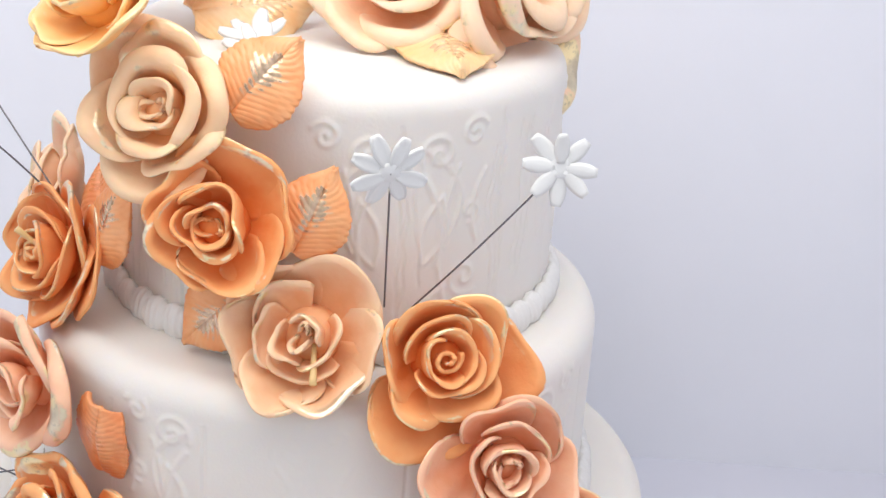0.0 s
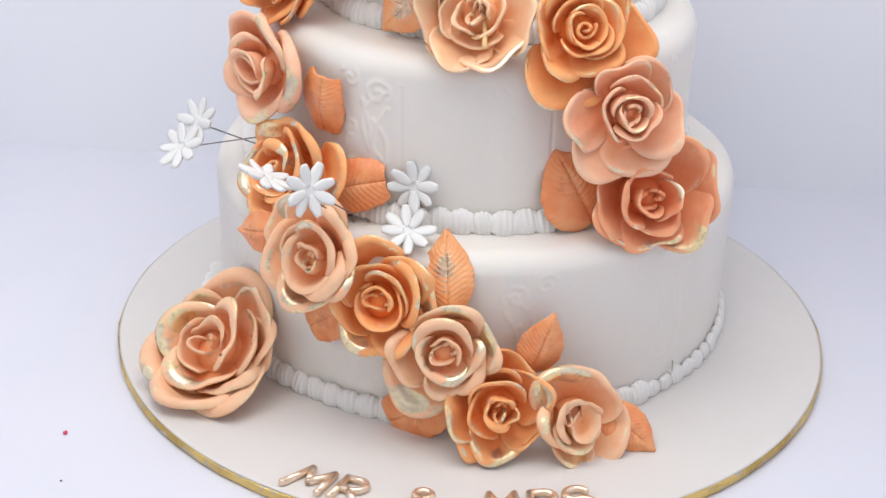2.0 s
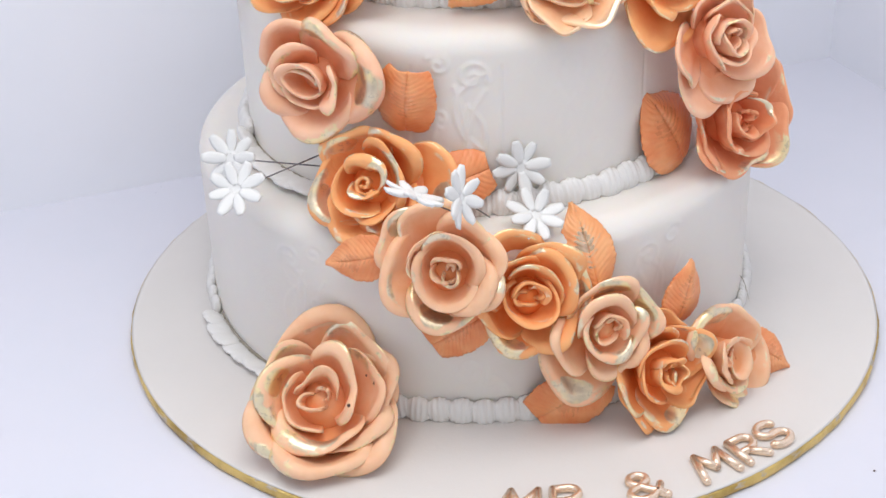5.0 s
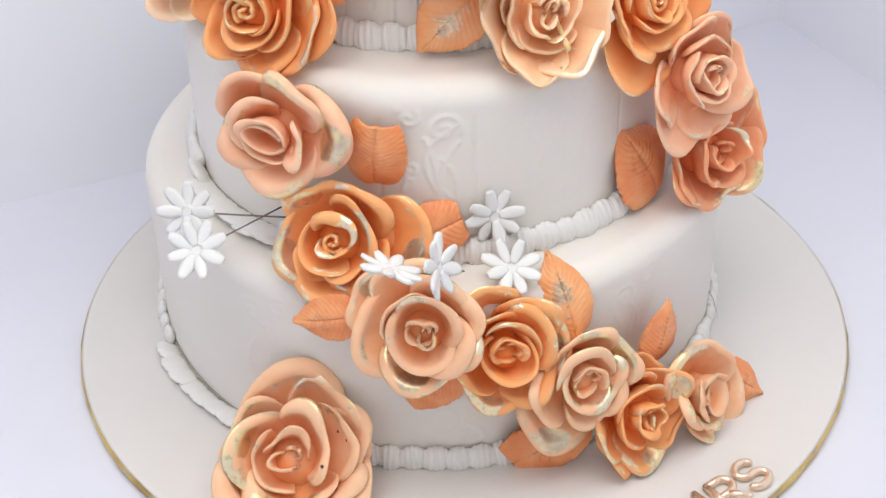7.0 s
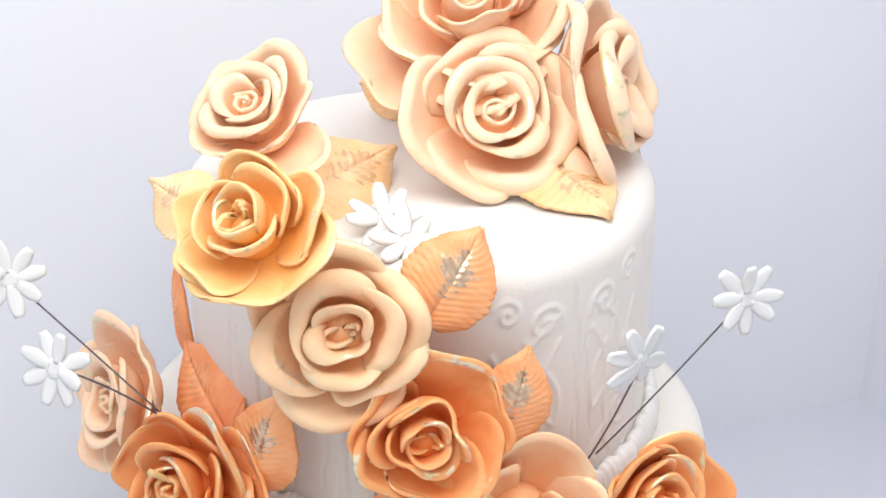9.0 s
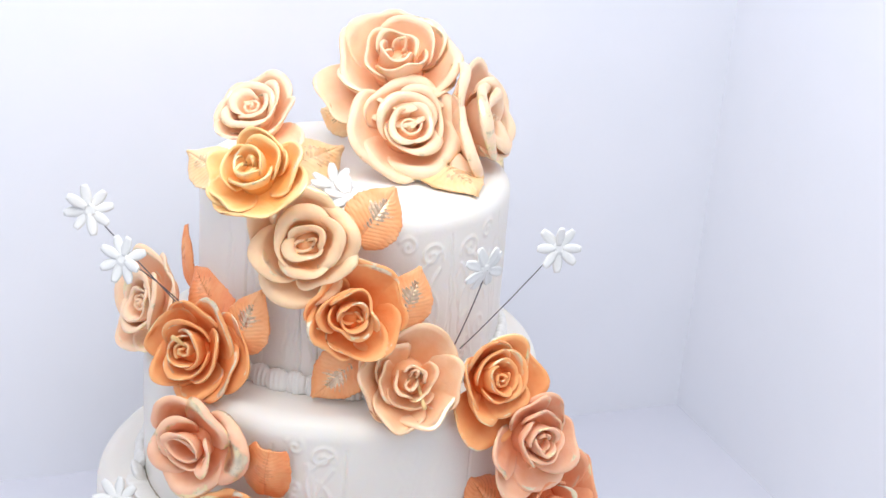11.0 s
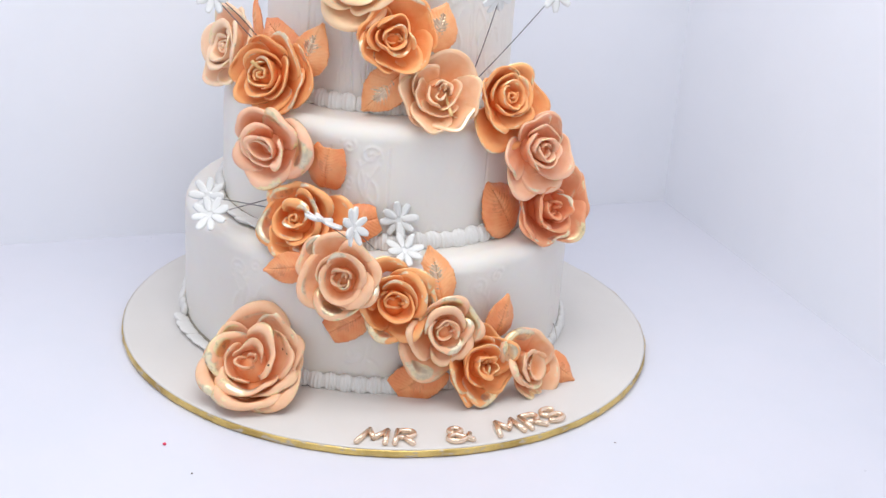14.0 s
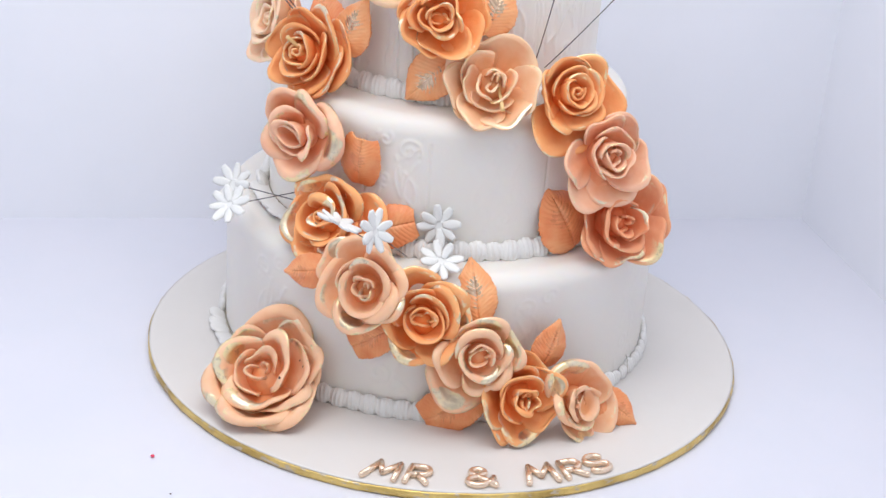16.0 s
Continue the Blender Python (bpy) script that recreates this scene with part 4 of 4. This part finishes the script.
LEAVES = [
    # base, tip, width, lift of the face, label
    ((0.031, -0.136, 0.068), (0.024, -0.121, 0.098), 0.018, "orange sugar leaf with silvered veins standing upright"),
    ((0.066, -0.127, 0.041), (0.0745, -0.123, 0.066), 0.016, "small orange sugar leaf standing upright"),
    ((0.098, -0.118, 0.024), (0.122, -0.118, 0.007), 0.015, "orange sugar leaf lying by the board"),
    ((-0.001, -0.089, 0.251), (0.016, -0.079, 0.273), 0.022, "orange sugar leaf with silvered veins at the tier's edge"),
    ((0.020, -0.089, 0.209), (0.030, -0.083, 0.235), 0.020, "orange sugar leaf with silvered veins on the top tier"),
    ((0.004, -0.089, 0.195), (-0.019, -0.087, 0.170), 0.020, "orange sugar leaf hanging with dark veins"),
    ((-0.054, -0.075, 0.189), (-0.045, -0.073, 0.218), 0.020, "orange sugar leaf with silvered veins on the top tier"),
    ((-0.0400, -0.1010, 0.1260), (-0.0390, -0.1065, 0.1515), 0.0195, "orange sugar leaf with a square end on the middle tier"),
    ((-0.042, -0.113, 0.101), (-0.008, -0.111, 0.111), 0.019, "square ended orange sugar leaf at the middle tier's foot"),
    ((-0.050, -0.129, 0.087), (-0.076, -0.118, 0.079), 0.015, "orange sugar leaf on the bottom tier"),
    ((-0.014, -0.137, 0.061), (-0.036, -0.131, 0.044), 0.017, "square ended orange sugar leaf on the bottom tier"),
    ((0.033, -0.143, 0.027), (0.006, -0.140, 0.008), 0.021, "square ended orange sugar leaf touching the board"),
    ((0.080, -0.083, 0.094), (0.063, -0.088, 0.127), 0.028, "orange sugar leaf on the middle tier"),
    ((0.110, -0.055, 0.101), (0.124, -0.057, 0.099), 0.018, "orange sugar leaf at the middle tier's side"),
]
for base, tip, width, label in LEAVES:
    mid = (Vector(base) + Vector(tip)) / 2
    leaf(base, tip, width, (mid.x, mid.y, 0.03), label, finish="silver" if "veins" in label else "plain", blunt=1.0 if "square" in label else 0.0)
leaf((0.041, -0.011, 0.268), (0.0585, -0.0455, 0.2615), 0.026, (0.15, -0.35, 1), "yellow orange sugar leaf lying on the top tier", 0.0, "pale")
leaf((-0.036, -0.036, 0.266), (-0.004, -0.004, 0.268), 0.026, (0.25, -0.6, 0.8), "pale orange sugar leaf lying on the top tier", 0.0, "pale")
leaf((-0.062, -0.052, 0.268), (-0.079, -0.032, 0.272), 0.018, (-0.4, -0.6, 0.7), "small pale orange sugar leaf", 0.0, "pale")
leaf((-0.080, 0.012, 0.184), (-0.086, 0.038, 0.208), 0.009, (-0.9, -0.4, 0.3), "narrow orange sugar leaf seen edge on")
leaf((-0.062, -0.056, 0.196), (-0.078, -0.022, 0.210), 0.020, (-0.5, -0.6, 0.5), "orange sugar leaf behind a rose")
leaf((0.006, 0.040, 0.266), (-0.013, 0.046, 0.272), 0.015, (-0.2, -0.8, 0.6), "small pale orange sugar leaf under the top cluster", 0.1, "pale")


# ---- daisies ----
def daisy_petal_mesh():
    pts = []
    for i in range(9):
        v = i / 8
        w = 0.0024 * math.sin(math.pi * (0.14 + 0.73 * v ** 1.15)) ** 0.85
        pts.append([(0.0018 + 0.0100 * v, w * u, 0.0009 * v * v - 0.0005 * u * u + 0.0003) for u in (-1, -0.5, 0, 0.5, 1)])
    bm = sheet(np.array(pts), 0.0011)
    bmesh.ops.recalc_face_normals(bm, faces=bm.faces)
    me = bpy.data.meshes.new("petal")
    bm.to_mesh(me)
    bm.free()
    me.materials.append(M_DAISY)
    me.polygons.foreach_set("use_smooth", [True] * len(me.polygons))
    return me


DAISY_PETAL = daisy_petal_mesh()


def daisy(centre, facing, spin, wire_to=None, bend=0.0, size=1.0, label="small white sugar daisy on a wire"):
    f = Vector(facing).normalized()
    up = Vector((0, 0, 1)) if abs(f.z) < 0.95 else Vector((0, 1, 0))
    x = up.cross(f).normalized()
    m = Matrix.Translation(centre) @ Matrix((x, f.cross(x), f)).transposed().to_4x4() @ pose(0, 0, 0, 0, 0, spin)
    root = thing("daisy", m, label, "sugar flower", "white daisies")
    part("centre", lathe([(0.0026 * size, -0.0006), (0.0034 * size, 0.0002), (0.0030 * size, 0.0008), (0.0012 * size, 0.0006)], 16), M_DAISY, root)
    for k in range(8):
        ob = new("petal", DAISY_PETAL)
        ob.parent = root
        ob.matrix_basis = pose(0, 0, 0, random.uniform(-10, 10), random.uniform(-14, 8), 45 * k + random.uniform(-4, 4)) @ Matrix.Scale(size * random.uniform(0.93, 1.05), 4)
    if wire_to:
        inv = m.inverted()
        a, b = inv @ (Vector(centre) - f * 0.0004), inv @ Vector(wire_to)
        mid = (a + b) / 2 + (inv.to_3x3() @ Vector((0, 0, 1))) * bend
        pts = [a * (1 - s) ** 2 + mid * 2 * s * (1 - s) + b * s * s for s in (k / 12 for k in range(13))]
        part("wire", tube_mesh(bmesh.new(), pts, 0.00032, 6), M_WIRE, root, "thin grey florist wire")
    return root


daisy((0.096, -0.069, 0.242), (0.2, -1, 0.15), 0, (0.053, -0.068, 0.188), -0.002)
daisy((0.055, -0.109, 0.247), (-0.55, 0.80, 0.25), 20, (0.047, -0.079, 0.192), -0.004)
daisy((-0.125, -0.034, 0.242), (-0.1, -1, 0.25), 10, (-0.080, -0.050, 0.198))
daisy((-0.106, -0.075, 0.234), (-0.45, -0.8, 0.35), 30, (-0.078, -0.058, 0.202), 0.004)
daisy((0.005, -0.107, 0.109), (0.0, -1, 0.2), 10, label="small white sugar daisy stuck to the middle tier")
daisy((0.008, -0.123, 0.0955), (0.1, -0.75, 0.8), 12, label="small white sugar daisy lying on the tier's edge")
daisy((-0.109, -0.085, 0.113), (-0.35, -0.75, 0.45), 5, (-0.070, -0.090, 0.108))
daisy((-0.107, -0.105, 0.109), (-0.25, -0.7, 0.65), 25, (-0.070, -0.088, 0.114))
daisy((-0.042, -0.155, 0.126), (0.42, 0.15, 0.9), 0, (-0.016, -0.124, 0.096))
daisy((-0.025, -0.151, 0.121), (0.80, -0.55, 0.25), 10, (-0.010, -0.122, 0.096))
daisy((-0.010, -0.046, 0.262), (0.1, -0.45, 1), 0, label="small white sugar daisy lying on top of the cake")
daisy((-0.004, -0.058, 0.261), (0.3, -0.45, 1), 20, label="small white sugar daisy lying on top of the cake")


# ---- letters on the board ----
def arc(cx, cy, rx, ry, a0, a1, n=14):
    return [(cx + rx * math.cos(math.radians(a0 + (a1 - a0) * k / n)), cy + ry * math.sin(math.radians(a0 + (a1 - a0) * k / n))) for k in range(n + 1)]


STROKES = {   # round strokes on a body one high, its foot at 0
    "M": [[(-0.44, 0.0), (-0.36, 0.5), (-0.28, 1.0)], [(-0.28, 1.0), (-0.14, 0.68), (0.0, 0.36)], [(0.0, 0.36), (0.14, 0.68), (0.28, 1.0)], [(0.28, 1.0), (0.36, 0.5), (0.44, 0.0)]],
    "R": [[(-0.27, 0.0), (-0.27, 0.5), (-0.27, 1.0)], [(-0.27, 1.0)] + arc(0.02, 0.73, 0.25, 0.27, 90, -90) + [(-0.27, 0.46)], [(-0.02, 0.46), (0.14, 0.24), (0.30, 0.0)]],
    "S": [arc(0.0, 0.74, 0.26, 0.26, 20, 250, 18) + arc(0.0, 0.25, 0.29, 0.25, 80, -160, 18)],
    "&": [[(0.40, 0.0), (0.12, 0.33), (-0.16, 0.66)] + arc(-0.02, 0.80, 0.19, 0.20, 205, -35, 16) + [(-0.10, 0.50)] + arc(-0.08, 0.24, 0.27, 0.25, 120, 310, 16) + [(0.26, 0.22), (0.38, 0.46)]],
}


def letter(character, r, azimuth, lean=0.0, size=0.0185):
    """A puffed sugar letter of round strokes, lying on the board."""
    bm = bmesh.new()
    w = 0.0017
    for line in STROKES[character]:
        pts = [((x + lean * (y - 0.5)) * size, (y - 0.5) * size * 0.76, 0) for x, y in line]
        tube_mesh(bm, pts, w, 10)
        for q in (pts[0], pts[-1]):
            bmesh.ops.create_uvsphere(bm, u_segments=10, v_segments=6, radius=w, matrix=Matrix.Translation(q))
    ob = mesh_ob("letter", bm, M_LETTER)
    a = math.radians(azimuth)
    ob.matrix_world = pose(0.008 + r * math.cos(a), r * math.sin(a) - 0.023, BOARD_Z + w * 0.9, 0, 0, azimuth + 90)
    word = "ampersand sign" if character == "&" else f"letter {character}"
    return tagged(ob, f"rose gold sugar {word} lying on the cake board", "letter", "letters on the board")


for character, azimuth, lean in (("M", -96.2, 0.22), ("R", -90.2, 0.15), ("&", -79.5, 0.0), ("M", -68.4, 0.08), ("R", -62.3, 0.05), ("S", -57.2, 0.0)):
    letter(character, 0.1662, azimuth, lean)


# ---- crumbs ----
def crumb(x, y, size, mat, label):
    bm = bmesh.new()
    bmesh.ops.create_icosphere(bm, subdivisions=1, radius=size)
    for v in bm.verts:
        v.co = Vector((v.co.x * random.uniform(0.7, 1.3), v.co.y * random.uniform(0.7, 1.3), v.co.z * 0.5))
    low = min(v.co.z for v in bm.verts)
    ob = mesh_ob("crumb", bm, mat)
    ob.matrix_world = pose(x, y, -low)
    return tagged(ob, label, "crumb", "crumbs on the sheet")


crumb(-0.129, -0.186, 0.0013, M_PINK, "tiny pink crumb lying on the white sheet")
crumb(0.133, -0.184, 0.0006, M_HOLE, "tiny dark crumb lying on the white sheet")
crumb(-0.112, -0.217, 0.0006, M_HOLE, "tiny dark crumb lying on the white sheet")
